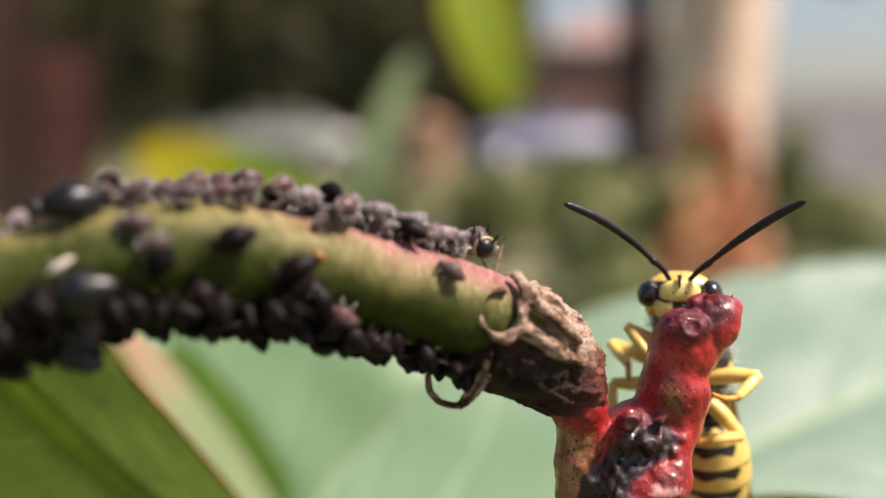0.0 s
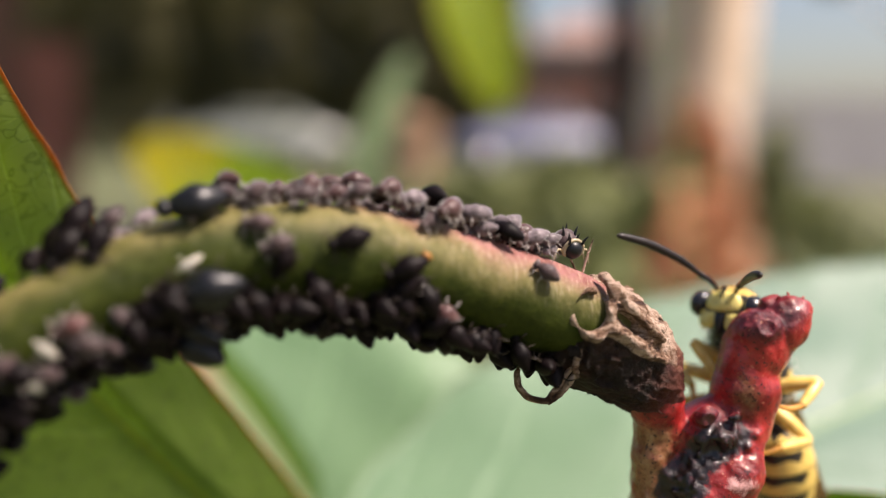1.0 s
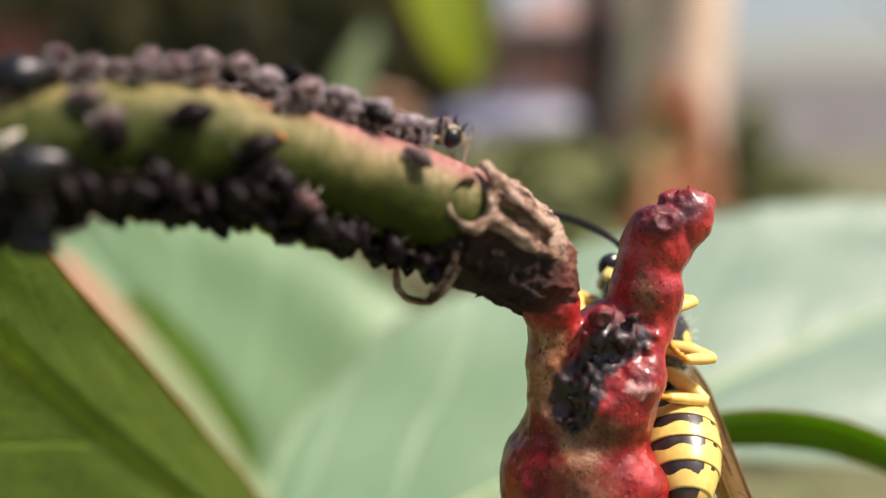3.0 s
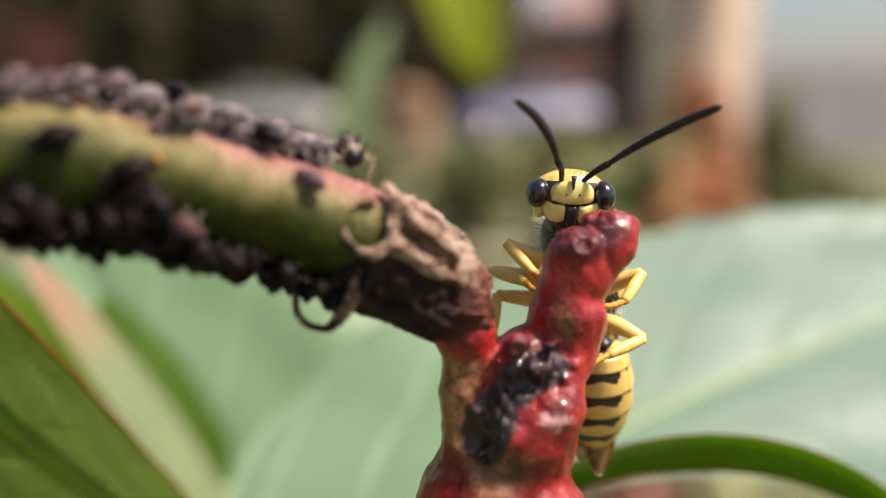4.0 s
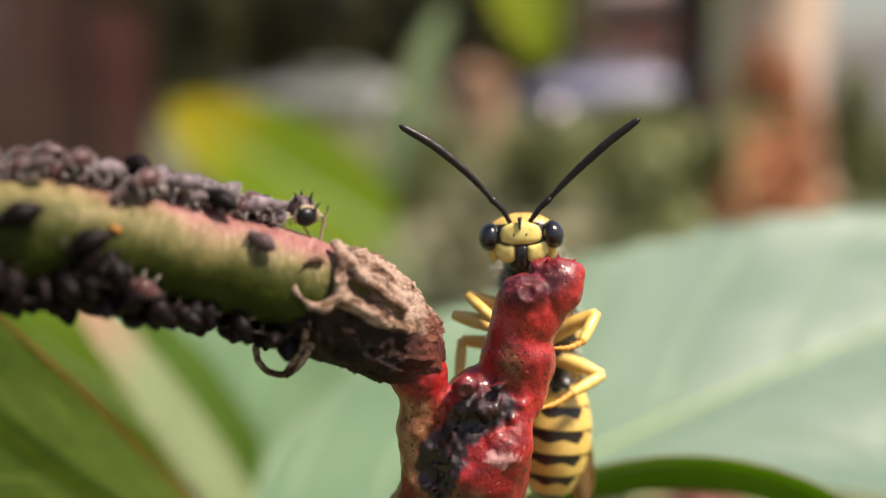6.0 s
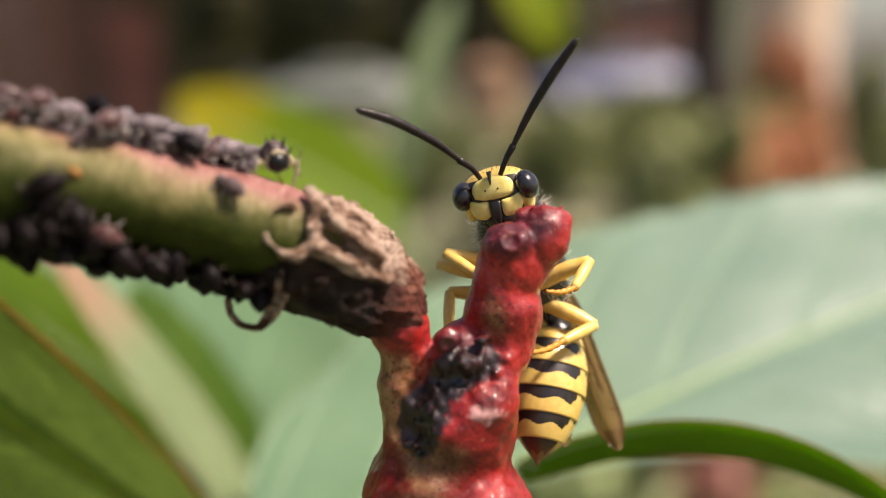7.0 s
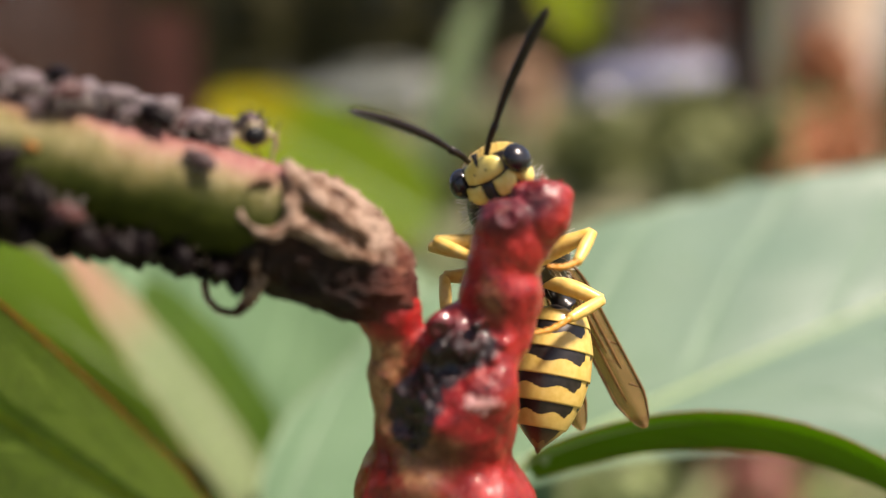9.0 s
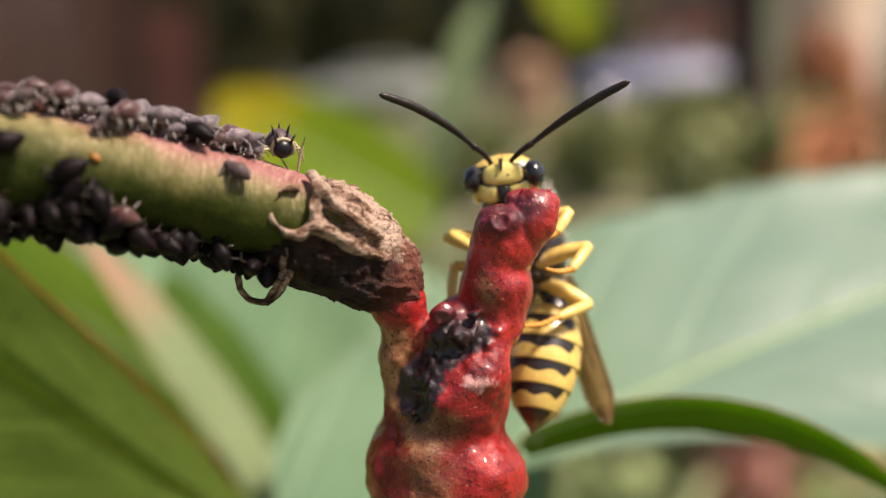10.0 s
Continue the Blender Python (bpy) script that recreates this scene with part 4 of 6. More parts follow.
# the dark bristly one that faces out by the husk
def bristly():
    ob = new("bristly_aphid")
    v, f = aphid_body(1.5, 1.2, 1.2)
    part("body", mm((v + [0, 0, 0.7], f)), M_APHID_MAUVE, ob)
    hv_, hf_ = blob(0.40, 0.46, 0.44, 18, 12)
    part("head", mm((hv_ + [0.72, 0, 0.62], hf_)), M_APHID_BLACK, ob, "glossy black head")
    ring = [(0.72 + 0.05, 0.5 * math.sin(a), 0.62 + 0.47 * math.cos(a)) for a in np.linspace(-2.3, 2.3, 12)]
    part("collar", mm(tube(ring, [0.05] + [0.09] * 10 + [0.04], 40, 7)), M_LIMB_PALE, ob, "pale rim behind the head")
    for k, (x, y, dx, dy) in enumerate(((0.85, 0.34, 0.15, 0.18), (0.85, -0.34, 0.15, -0.18), (0.6, 0.15, 0.05, 0.08), (0.55, -0.2, 0.0, -0.1), (0.2, 0.3, -0.1, 0.15), (0.2, -0.3, -0.05, -0.15), (-0.1, 0.0, -0.1, 0.02))):
        a = np.array([x, y, 1.05 if k < 4 else 1.22])
        part("bristle", mm(tube([a - [0, 0, 0.12], a + [dx * 0.4, dy * 0.4, 0.15], a + [dx, dy, 0.34]], [0.08, 0.05, 0.01], 6, 6)), M_APHID_BLACK, ob)
    for s in (-1, 1):
        for x in (0.6, 0.2, -0.3):
            a = np.array([x, s * 0.4, 0.45])
            part("leg", mm(tube([a, a + [0.1, s * 0.4, 0.15], a + [0.2, s * 0.6, -0.45]], [0.06, 0.05, 0.03], 8, 5)), M_LIMB_PALE, ob, "pale leg")
    tagged(ob, "black bristly aphid with pale legs beside the husk", "aphid", "aphids on the stem")
    return ob


b1 = bristly()
b1.matrix_basis = TILTED @ Matrix.Translation(world_mm(1.35, 47.2, -0.25)) @ pose(0, 0, 0, 0, 22, -62)


# ---------------------------------------------------------------- the wasp
def wasp_skin(name, attr=True):
    m = material(name, (0.7, 0.45, 0.03), 0.35)
    n = noise_tex(m, 2500, 4)
    yellow = ramp(m, n, [(0.3, (0.60, 0.40, 0.085)), (0.7, (0.71, 0.52, 0.155))])
    black = ramp(m, n, [(0.3, (0.008, 0.007, 0.006)), (0.7, (0.03, 0.022, 0.018))])
    f = attribute(m, "dark").outputs["Fac"]
    c = mix(m, steps(m, maths(m, "ADD", f, maths(m, "MULTIPLY", maths(m, "SUBTRACT", n, 0.5), 0.25)), 0.4, 0.6), yellow, black)
    br = attribute(m, "brown").outputs["Fac"]
    c = mix(m, br, c, (0.10, 0.035, 0.012))
    link(m, c, bsdf(m).inputs["Base Color"])
    bsdf(m).inputs["Coat Weight"].default_value = 0.25
    bsdf(m).inputs["Coat Roughness"].default_value = 0.25
    bump(m, noise_tex(m, 6000, 3), 0.3, 0.00002)
    return m


M_WASP = wasp_skin("wasp_shell")
M_FACE = insect_material("wasp_yellow", (0.70, 0.56, 0.13), (0.80, 0.70, 0.26), 0.35, 3000, 0.3, 0.00002, 0.0)
M_BLACK = insect_material("wasp_black", (0.008, 0.008, 0.008), (0.022, 0.02, 0.02), 0.35, 3000, 0.3, 0.00002, 0.0)
M_EYE = insect_material("wasp_eye", (0.006, 0.006, 0.008), (0.02, 0.02, 0.026), 0.22, 5000, 0.7, 0.00001, 0.0)
M_ANTENNA = insect_material("wasp_antenna", (0.008, 0.006, 0.006), (0.025, 0.018, 0.016), 0.45, 3000, 0.1, 0.00002, 0.0)
M_LEG = insect_material("wasp_leg", (0.72, 0.45, 0.09), (0.82, 0.60, 0.20), 0.4, 2200, 0.2, 0.00002, 0.0)
M_FOOT = insect_material("wasp_foot", (0.50, 0.20, 0.02), (0.62, 0.30, 0.05), 0.45, 2200, 0.2, 0.00002, 0.0)
M_FUZZ = insect_material("wasp_fuzz", (0.6, 0.57, 0.5), (0.75, 0.72, 0.64), 0.7, 2000, 0.0, 0, 0.0)
M_VEIN = insect_material("wing_vein", (0.10, 0.05, 0.015), (0.16, 0.08, 0.02), 0.4, 2000, 0.1, 0, 0.0)


def wing_material():
    m = material("wing_film", (0.35, 0.22, 0.07), 0.25)
    c = ramp(m, noise_tex(m, 500, 5), [(0.3, (0.13, 0.075, 0.025)), (0.7, (0.30, 0.19, 0.08))])
    b = bsdf(m)
    link(m, c, b.inputs["Base Color"])
    tr = node(m, "ShaderNodeBsdfTransparent")
    tr.inputs[0].default_value = (0.85, 0.68, 0.42, 1)
    mx = node(m, "ShaderNodeMixShader", Fac=0.5)
    link(m, b.outputs[0], mx.inputs[1])
    link(m, tr.outputs[0], mx.inputs[2])
    link(m, mx.outputs[0], m.node_tree.nodes["Material Output"].inputs[0])
    bump(m, noise_tex(m, 900, 4), 0.4, 0.0001)
    return m


M_WING = wing_material()

wasp = new("wasp")
tagged(wasp, "yellow and black striped wasp clinging to the red stump", "wasp")


def hairs(n, radius, centre, length, seed, spread=None, r=0.014):
    """A tuft of fine hairs on an ellipsoid, where spread(direction) allows them."""
    g = np.random.RandomState(seed)
    pieces = []
    while len(pieces) < n:
        d = g.normal(size=3)
        d /= np.linalg.norm(d)
        if spread and not spread(d):
            continue
        a = np.array(centre) + d * np.array(radius) * 0.97
        e = d + g.normal(size=3) * 0.3
        e /= np.linalg.norm(e)
        l = length * g.uniform(0.6, 1.2)
        pieces.append(tube([a, a + e * l * 0.6, a + e * l], [r, r * 0.8, r * 0.3], 3, 3))
    return joined(*pieces)


# thorax
def thorax_shape(v):
    x, y, z = v.T
    taper = 1 - 0.16 * z - 0.10 * z ** 2
    return np.column_stack([x * taper, y * taper, z])


tv, tf = blob(1.75, 1.7, 2.6, 32, 24, thorax_shape)
thorax = part("thorax", mm((tv + [0, 0.3, 0.4], tf)), M_WASP, wasp, "black thorax with yellow side marks")
dk = np.ones(len(tv))
for c, r in (((-1.25, -0.9, 1.6), 0.45), ((1.25, -0.9, 1.6), 0.45), ((-1.4, -0.6, -0.8), 0.5), ((1.4, -0.6, -0.8), 0.5), ((-1.2, 0.6, 2.0), 0.5), ((1.2, 0.6, 2.0), 0.5)):
    dk = np.minimum(dk, np.clip(np.linalg.norm(tv - np.array(c), axis=1) / r - 0.5, 0, 1))
floats(thorax, "dark", dk)
part("thorax_fuzz", mm(hairs(420, (1.75, 1.7, 2.6), (0, 0.3, 0.4), 0.55, 3)), M_FUZZ, wasp, "pale grey fuzz")
nv_, nf_ = tube([(0, 0.1, 1.6), (0, -0.4, 3.0), (0, -0.8, 4.3)], [1.8, 1.75, 1.0], 10, 16)
part("neck", mm((nv_, nf_)), M_BLACK, wasp)

part("collar_fuzz", mm(hairs(420, (1.72, 1.6, 1.6), (0, -0.3, 2.7), 0.7, 5, lambda d: abs(d[0]) > 0.5)), M_FUZZ, wasp, "pale grey fuzz")
# abdomen: overlapping rings from the waist to the pointed end
abdomen = new("abdomen")
abdomen.parent = wasp
AB_Z = [0.0, -0.9, -2.1, -3.35, -4.55, -5.7, -6.9]


def ab_radius(z):
    u = -z / 6.9
    return 1.88 * np.clip(np.sin(np.pi * np.clip(u * 0.86 + 0.13, 0, 1)) ** 0.62, 0.02, 1) * np.clip(u / 0.07, 0.35, 1)


for k in range(6):
    z0, z1 = AB_Z[k], AB_Z[k + 1]
    zz = np.linspace(z0 + (0.12 if k else 0.0), z1 - (0.16 if k < 5 else 0.0), 18)
    around = 48
    a = np.linspace(0, 2 * np.pi, around, endpoint=False)
    rr = ab_radius(np.minimum(zz, 0)) * (1 + 0.035 * np.linspace(0, 1, 18) ** 2 * (k < 5))
    if k == 5:
        rr = rr * np.sqrt(1 - 0.93 * np.linspace(0, 1, 18) ** 1.7)
    v = np.array([(r * math.sin(b), r * 0.94 * math.cos(b), z - 0.05) for z, r in zip(zz, rr) for b in a])
    n = 18
    f = [(i * around + j, (i + 1) * around + j, (i + 1) * around + (j + 1) % around, i * around + (j + 1) % around) for i in range(n - 1) for j in range(around)]
    v = np.vstack([v, [0, 0, zz[0]], [0, 0, zz[-1] - (0.15 if k == 5 else 0.02)]])
    f += [(n * around, j, (j + 1) % around) for j in range(around)] + [(n * around + 1, (n - 1) * around + (j + 1) % around, (n - 1) * around + j) for j in range(around)]
    seg = part("abdomen_ring", mm((v, f)), M_WASP, abdomen)
    u = np.repeat(np.linspace(0, 1, n), around)
    b = np.tile(a, n)
    # dark saddle bands that end in a round lobe on the flank, with a spot beyond
    away = np.abs((b - (np.pi + 0.35) + np.pi) % (2 * np.pi) - np.pi)
    lobe = np.clip((1.12 - away) / 0.16, 0, 1) + np.clip((away - 2.2) / 0.3, 0, 1)
    edge = 0.06 + ((0.30, 0.46, 0.48, 0.48, 0.48, 0.62)[k] + 0.07 * np.cos(7 * away)) * np.minimum(lobe, 1)
    d = np.clip((edge - u) / 0.10 + 0.5, 0, 1)
    spot = np.hypot((away - 1.45) * 1.5, u - 0.25)
    d = np.maximum(d, np.clip((0.12 - spot) / 0.06 + 0.5, 0, 1) * (0 < k < 5))
    floats(seg, "dark", np.append(d, [1, d[-1]]))
    if k == 5:
        floats(seg, "brown", np.append(np.clip((u - 0.25) * 2.2, 0, 0.85), [0, 0.9]))
part("sting", mm(tube([(0, 0, -6.8), (0, -0.03, -7.0), (0, -0.03, -7.1)], [0.2, 0.1, 0.03], 6, 8)), M_VEIN, abdomen)
part("waist", mm(tube([(0, 0.1, 1.0), (0, 0.05, 0.3), (0, 0, -0.3)], [0.9, 0.4, 0.7], 10, 16)), M_BLACK, wasp).location = (0, 0, -0.0029)

# head
head = new("head")
head.parent = wasp


def head_shape(v):
    x, y, z = v.T
    return np.column_stack([x * (1 - 0.22 * np.clip(-z, 0, 1) ** 1.5), y * (1 - 0.1 * np.abs(x)), z])


hv2, hf2 = blob(1.88, 1.0, 1.3, 40, 28, head_shape)
hv2 = hv2 + [0, 0, -0.1]
skull = part("skull", mm((hv2, hf2)), M_WASP, head)
inner = np.clip((1.25 - np.abs(hv2[:, 0])) / 0.1, 0, 1) * np.clip((0.72 - hv2[:, 2]) / 0.08, 0, 1) * (hv2[:, 1] < 0)
floats(skull, "dark", np.maximum(inner, np.clip(hv2[:, 1] / 0.2 + 0.5, 0, 1)))
for s in (-1, 1):
    def eye_shape(v, s=s):
        x, y, z = v.T
        return np.column_stack([x - 0.12 * s * z, y, z])
    ev, ef = blob(0.55, 0.72, 0.68, 28, 18, eye_shape)
    part("eye", mm((ev + [s * 1.52, -0.42, 0.06], ef)), M_EYE, head, "glossy black compound eye")
    # cheek behind the eye
    cv, cf = blob(0.3, 0.5, 0.6, 16, 12)
    part("cheek", mm((cv + [s * 1.4, 0.05, -0.55], cf)), M_FACE, head)


def plate(points, depth, mat, name, n=26, label="", curve=0.16):
    """A domed face plate with the outline points (x, z), on the front of the head."""
    p = spline(np.array(points + points[:1], float), n + 1)[:-1]
    c = p.mean(0)
    rings = [1.0, 0.97, 0.8, 0.5]
    v = []
    for k, s in enumerate(rings):
        q = c + (p - c) * s
        y0 = -depth - np.array([0.0, 0.10, 0.17, 0.2])[k] + curve * (q[:, 0] ** 2 + 0.5 * (q[:, 1]) ** 2)
        v += [(x, y, z) for (x, z), y in zip(q, y0)]
    v.append((c[0], -depth - 0.21 + curve * (c[0] ** 2 + 0.5 * c[1] ** 2), c[1]))
    v = np.array(v)
    f = [(k * n + j, k * n + (j + 1) % n, (k + 1) * n + (j + 1) % n, (k + 1) * n + j) for k in range(3) for j in range(n)]
    f += [(3 * n + j, 3 * n + (j + 1) % n, 4 * n) for j in range(n)]
    return part(name, mm((v, f)), mat, head, label)


plate([(-0.92, -0.2), (-1.0, 0.2), (-0.8, 0.55), (-0.3, 0.70), (0, 0.72), (0.3, 0.70), (0.8, 0.55), (1.0, 0.2), (0.92, -0.2), (0.45, -0.33), (0, -0.36), (-0.45, -0.33)], 0.98, M_FACE,
      "face_shield", 40, "bright yellow face shield")
plate([(-0.13, 0.95), (0.13, 0.95), (0.09, 0.75), (0.04, 0.35), (-0.04, 0.35), (-0.09, 0.75)], 1.1, M_BLACK, "brow_mark", 18)
for s in (-1, 1):
    plate([(s * x, z) for x, z in ((0.30, -0.44), (0.75, -0.38), (1.2, -0.27), (1.25, -0.75), (1.0, -1.1), (0.6, -1.22), (0.30, -1.1))][::s], 0.94, M_FACE, "mandible", 28)
    for x, z in ((0.3, 0.1),):
        dv, df = blob(0.045, 0.04, 0.045, 8, 6)
        part("face_dot", mm((dv + [s * x, -1.19 + 0.16 * x * x, z], df)), M_BLACK, head)
plate([(-0.25, -0.44), (0.25, -0.44), (0.27, -0.8), (0.2, -1.3), (0, -1.55), (-0.2, -1.3), (-0.27, -0.8)], 0.99, M_BLACK, "labrum", 24)
mv, mf = blob(0.7, 0.5, 0.5, 20, 12)
part("mouth", mm((mv + [0, -0.3, -1.25], mf)), M_BLACK, head)
part("crown_fuzz", mm(hairs(120, (1.8, 0.95, 1.25), (0, 0, -0.1), 0.32, 9, lambda d: d[2] > 0.35 and d[1] > -0.6)), M_VEIN, head)


def antenna(s, bow):
    ob = new("antenna")
    ob.parent = head
    b = -s * bow  # bows upwards
    part("scape", mm(tube([(0, 0, -0.15), (b * 0.5, 0, 0.55), (b * 0.6, 0, 1.35)], [0.12, 0.14, 0.18], 10, 10)), M_ANTENNA, ob)
    pts = [(b * 0.6, 0, 1.3), (b * 0.9, 0, 2.4), (b, 0, 3.6), (b * 0.8, 0, 5.2), (b * 0.2, 0, 6.6), (0, 0, 6.95)]

    def rings(u, a):
        return 1 + 0.03 * np.cos(u * 2 * np.pi * 11) + 0 * a
    part("flagellum", mm(tube(pts, [0.12, 0.17, 0.205, 0.215, 0.17, 0.06], 90, 12, 1.0, rings)), M_ANTENNA, ob)
    return ob


antenna_left, antenna_right = antenna(-1, 0.45), antenna(1, 0.25)

# legs
LEGS = [
    [(0.02, -1.16, -0.24), (2.46, -1.88, 0.9), (1.44, -3.26, 0.09), (0.04, -4.2, 0.4)],
    [(-0.18, -0.7, -1.37), (2.15, -1.75, -2.4), (0.4, -2.97, -2.55), (-1.49, -4.6, -2.3)],
    [(0.46, -1.33, 1.63), (2.41, -2.12, 2.04), (1.4, -3.14, 1.55), (0.76, -3.76, 1.86)],
    [(-0.9, -1.29, 1.0), (-3.3, -1.72, 3.3), (-2.3, -3.0, 2.06), (-1.6, -3.9, 2.02)],
    [(-1.0, -0.81, 0.18), (-4.4, -1.01, 2.0), (-2.8, -2.4, 1.5), (-2.2, -3.5, 1.3)],
    [(-1.1, -0.35, -0.9), (-4.33, -1.1, 0.72), (-4.83, -2.5, -0.67), (-4.1, -3.6, -1.02)],
]
# how each leg swings about its hip: seconds, swing, turn backwards
LEG_TURNS = [
    [(0.0, 28, 0), (1.5, 30, 0), (2.0, 60, 0), (2.7, 66, 0), (3.8, 8, 0), (5.5, 0, 0), (6.8, 16, 0), (8.0, 20, 0), (10.0, 22, 0)],
    [(0.0, 34, 0), (1.5, 34, 0), (2.7, 34, 0), (3.8, 8, 0), (5.5, 0, 0), (6.8, 16, 0), (8.0, 20, 0), (10.0, 18, 0)],
    [(0.0, -32, 0), (1.5, -20, 0), (2.0, 30, 0), (2.7, 32, 0), (3.8, -15, 0), (5.5, -22, 0), (8.0, -6, 0), (10.0, 0, 0)],
    [(0.0, 10, 0), (0.9, 12, 0), (1.2, 40, 0), (2.0, 46, 0), (2.4, 20, -40), (2.7, 10, -45), (3.8, 0, 0), (5.5, 0, 0), (8.0, -4, 0), (10.0, -6, 0)],
    [(0.0, 0, -30), (1.2, 0, -30), (2.0, 0, -60), (2.7, 0, -60), (3.8, 0, 0), (5.5, 0, 0), (6.8, 12, 0), (10.0, 14, 0)],
    [(0.0, -2, 0), (1.2, 0, 0), (2.0, 0, -60), (2.7, 0, -60), (3.8, 0, 0), (5.5, 0, 0), (6.8, 9, 0), (10.0, 10, 0)],
]
wasp_legs = []
for hip, knee, ankle, toe in LEGS:
    hip, knee, ankle, toe = (np.array(q, float) for q in (hip, knee, ankle, toe))
    leg = new("leg")
    leg.parent = wasp
    leg.location = hip * MM
    wasp_legs.append(leg)
    part("femur", mm(tube([hip - hip, (knee - hip) * 0.5 + [0, 0, 0.1], knee - hip], [0.3, 0.41, 0.27], 14, 12)), M_LEG, leg)
    part("tibia", mm(tube([knee - hip, (knee + ankle) / 2 - hip, ankle - hip], [0.25, 0.29, 0.22], 14, 10)), M_LEG, leg)
    mid = (ankle + toe) / 2 + np.array([0, -0.1, -0.1])
    part("tarsus", mm(tube([ankle - hip, mid - hip, toe - hip], [0.16, 0.14, 0.08], 26, 8, 1.0, lambda u, a: 1 + 0.18 * np.cos(u * 2 * np.pi * 5) + 0 * a)), M_FOOT, leg, "orange foot")


# wings, folded lengthwise along the back
def wing(s):
    ob = new("wing")
    ob.parent = wasp
    n, k = 40, 9
    u, v = np.meshgrid(np.linspace(0, 1, n), np.linspace(-1, 1, k), indexing="ij")
    u, v = u.ravel(), v.ravel()
    half = 0.8 * np.clip(u / 0.25, 0.15, 1) ** 0.7 * np.sqrt(np.clip((1.003 - u) / 0.16, 0, 1))
    p = np.column_stack([v * half, 0.35 * np.abs(v) * half + 0.25 * np.sin(u * 3), -10.0 * u])
    idx = np.arange(n * k).reshape(n, k)
    f = []
    for i in range(n - 1):
        for j in range(k - 1):
            f.append((idx[i, j], idx[i + 1, j], idx[i + 1, j + 1], idx[i, j + 1]))
    m0 = n * k
    f += [tuple(q + m0 for q in face[::-1]) for face in f]
    rim = list(idx[:, 0]) + list(idx[-1, 1:]) + list(idx[::-1, -1][1:]) + list(idx[0, ::-1][1:-1])
    f += [(rim[i], rim[(i + 1) % len(rim)], rim[(i + 1) % len(rim)] + m0, rim[i] + m0) for i in range(len(rim))]
    part("wing_film", mm((np.vstack([p, p + [0, 0.03, 0]]), f)), M_WING, ob, "smoky amber film")
    lines = [(0.92, 0.0, 0.97), (-0.9, 0.0, 0.95), (0.35, 0.02, 0.7), (-0.3, 0.02, 0.85), (0.0, 0.0, 0.6)]
    for c, u0, u1 in lines:
        uu = np.linspace(u0, u1, 10)
        hh = 0.8 * np.clip(uu / 0.25, 0.15, 1) ** 0.7 * np.sqrt(np.clip((1.003 - uu) / 0.16, 0, 1))
        q = np.column_stack([c * hh, 0.35 * abs(c) * hh + 0.25 * np.sin(uu * 3) - 0.02, -10.0 * uu])
        part("vein", mm(tube(q, [0.075] * 9 + [0.03], 24, 6)), M_VEIN, ob)
    for a, b, u in ((0.35, 0.92, 0.55), (-0.3, 0.35, 0.62), (-0.9, -0.3, 0.5), (0.35, 0.92, 0.78)):
        hh = 0.8
        part("vein", mm(tube([(a * hh, 0.35 * abs(a) + 0.25 * math.sin(u * 3) - 0.02, -10 * u), (b * hh, 0.35 * abs(b) + 0.25 * math.sin(u * 3 + 0.05) - 0.02, -10 * u - 0.5)], [0.05, 0.05], 6, 5)), M_VEIN, ob)
    return ob


wing_left, wing_right = wing(-1), wing(1)
wing_left.matrix_basis = Matrix.Translation((-0.0007, 0.0019, 0.0006)) @ pose(0, 0, 0, -14, 8, 0)
WING_ROWS = [(0.0, -14, 5), (1.5, -14, 4), (2.0, -14, 0), (2.7, -14, -4), (3.8, -14, 13), (4.5, -14, 14), (5.5, -14, 12), (6.8, -16, 3.5), (7.5, -16, 2.5), (8.0, -16, 2.5),
             (8.5, -18, 1.5), (9.0, -18, 1.5), (9.5, -18, 1.0), (10.0, -17, 2.5)]

WASP_ROWS = [
    (0.0, 0.01318, 0.05525, 0.89397, 18.3, -14.2, -11.9),
    (0.5, 0.01268, 0.05527, 0.89360, 20.3, -23.8, -13.2),
    (1.0, 0.01305, 0.05529, 0.89329, 20.2, -21.7, -14.8),
    (1.5, 0.01337, 0.05543, 0.89277, 17.9, -24.7, -14.9),
    (2.0, 0.01320, 0.05423, 0.89060, -7.2, -20.5, -16.0),
    (2.5, 0.01285, 0.05436, 0.89040, -10.3, -23.2, -13.3),
    (2.7, 0.01241, 0.05435, 0.88985, -10.8, -21.4, -12.3),
    (3.8, 0.01213, 0.05529, 0.89410, 17.0, -14.3, -10.3),
    (4.0, 0.01251, 0.05532, 0.89439, 15.3, -11.2, -7.8),
    (4.5, 0.01274, 0.05534, 0.89438, 15.0, -14.1, -6.7),
    (5.0, 0.01253, 0.05538, 0.89407, 13.1, -12.1, -3.3),
    (5.5, 0.01252, 0.05538, 0.89394, 12.7, -13.2, -1.5),
    (6.8, 0.01232, 0.05535, 0.89444, 12.8, -20.2, 0.5),
    (7.0, 0.01236, 0.05531, 0.89450, 13.4, -22.2, 0.7),
    (7.5, 0.01226, 0.05527, 0.89469, 14.4, -21.1, 0.6),
    (8.0, 0.01236, 0.05528, 0.89475, 14.0, -19.3, 1.3),
    (8.5, 0.01221, 0.05527, 0.89471, 14.1, -20.2, 1.3),
    (9.0, 0.01216, 0.05524, 0.89474, 14.0, -26.8, 2.5),
    (9.5, 0.01221, 0.05525, 0.89466, 14.2, -25.0, 2.1),
    (10.0, 0.01266, 0.05528, 0.89455, 13.8, -19.3, 2.1),
]
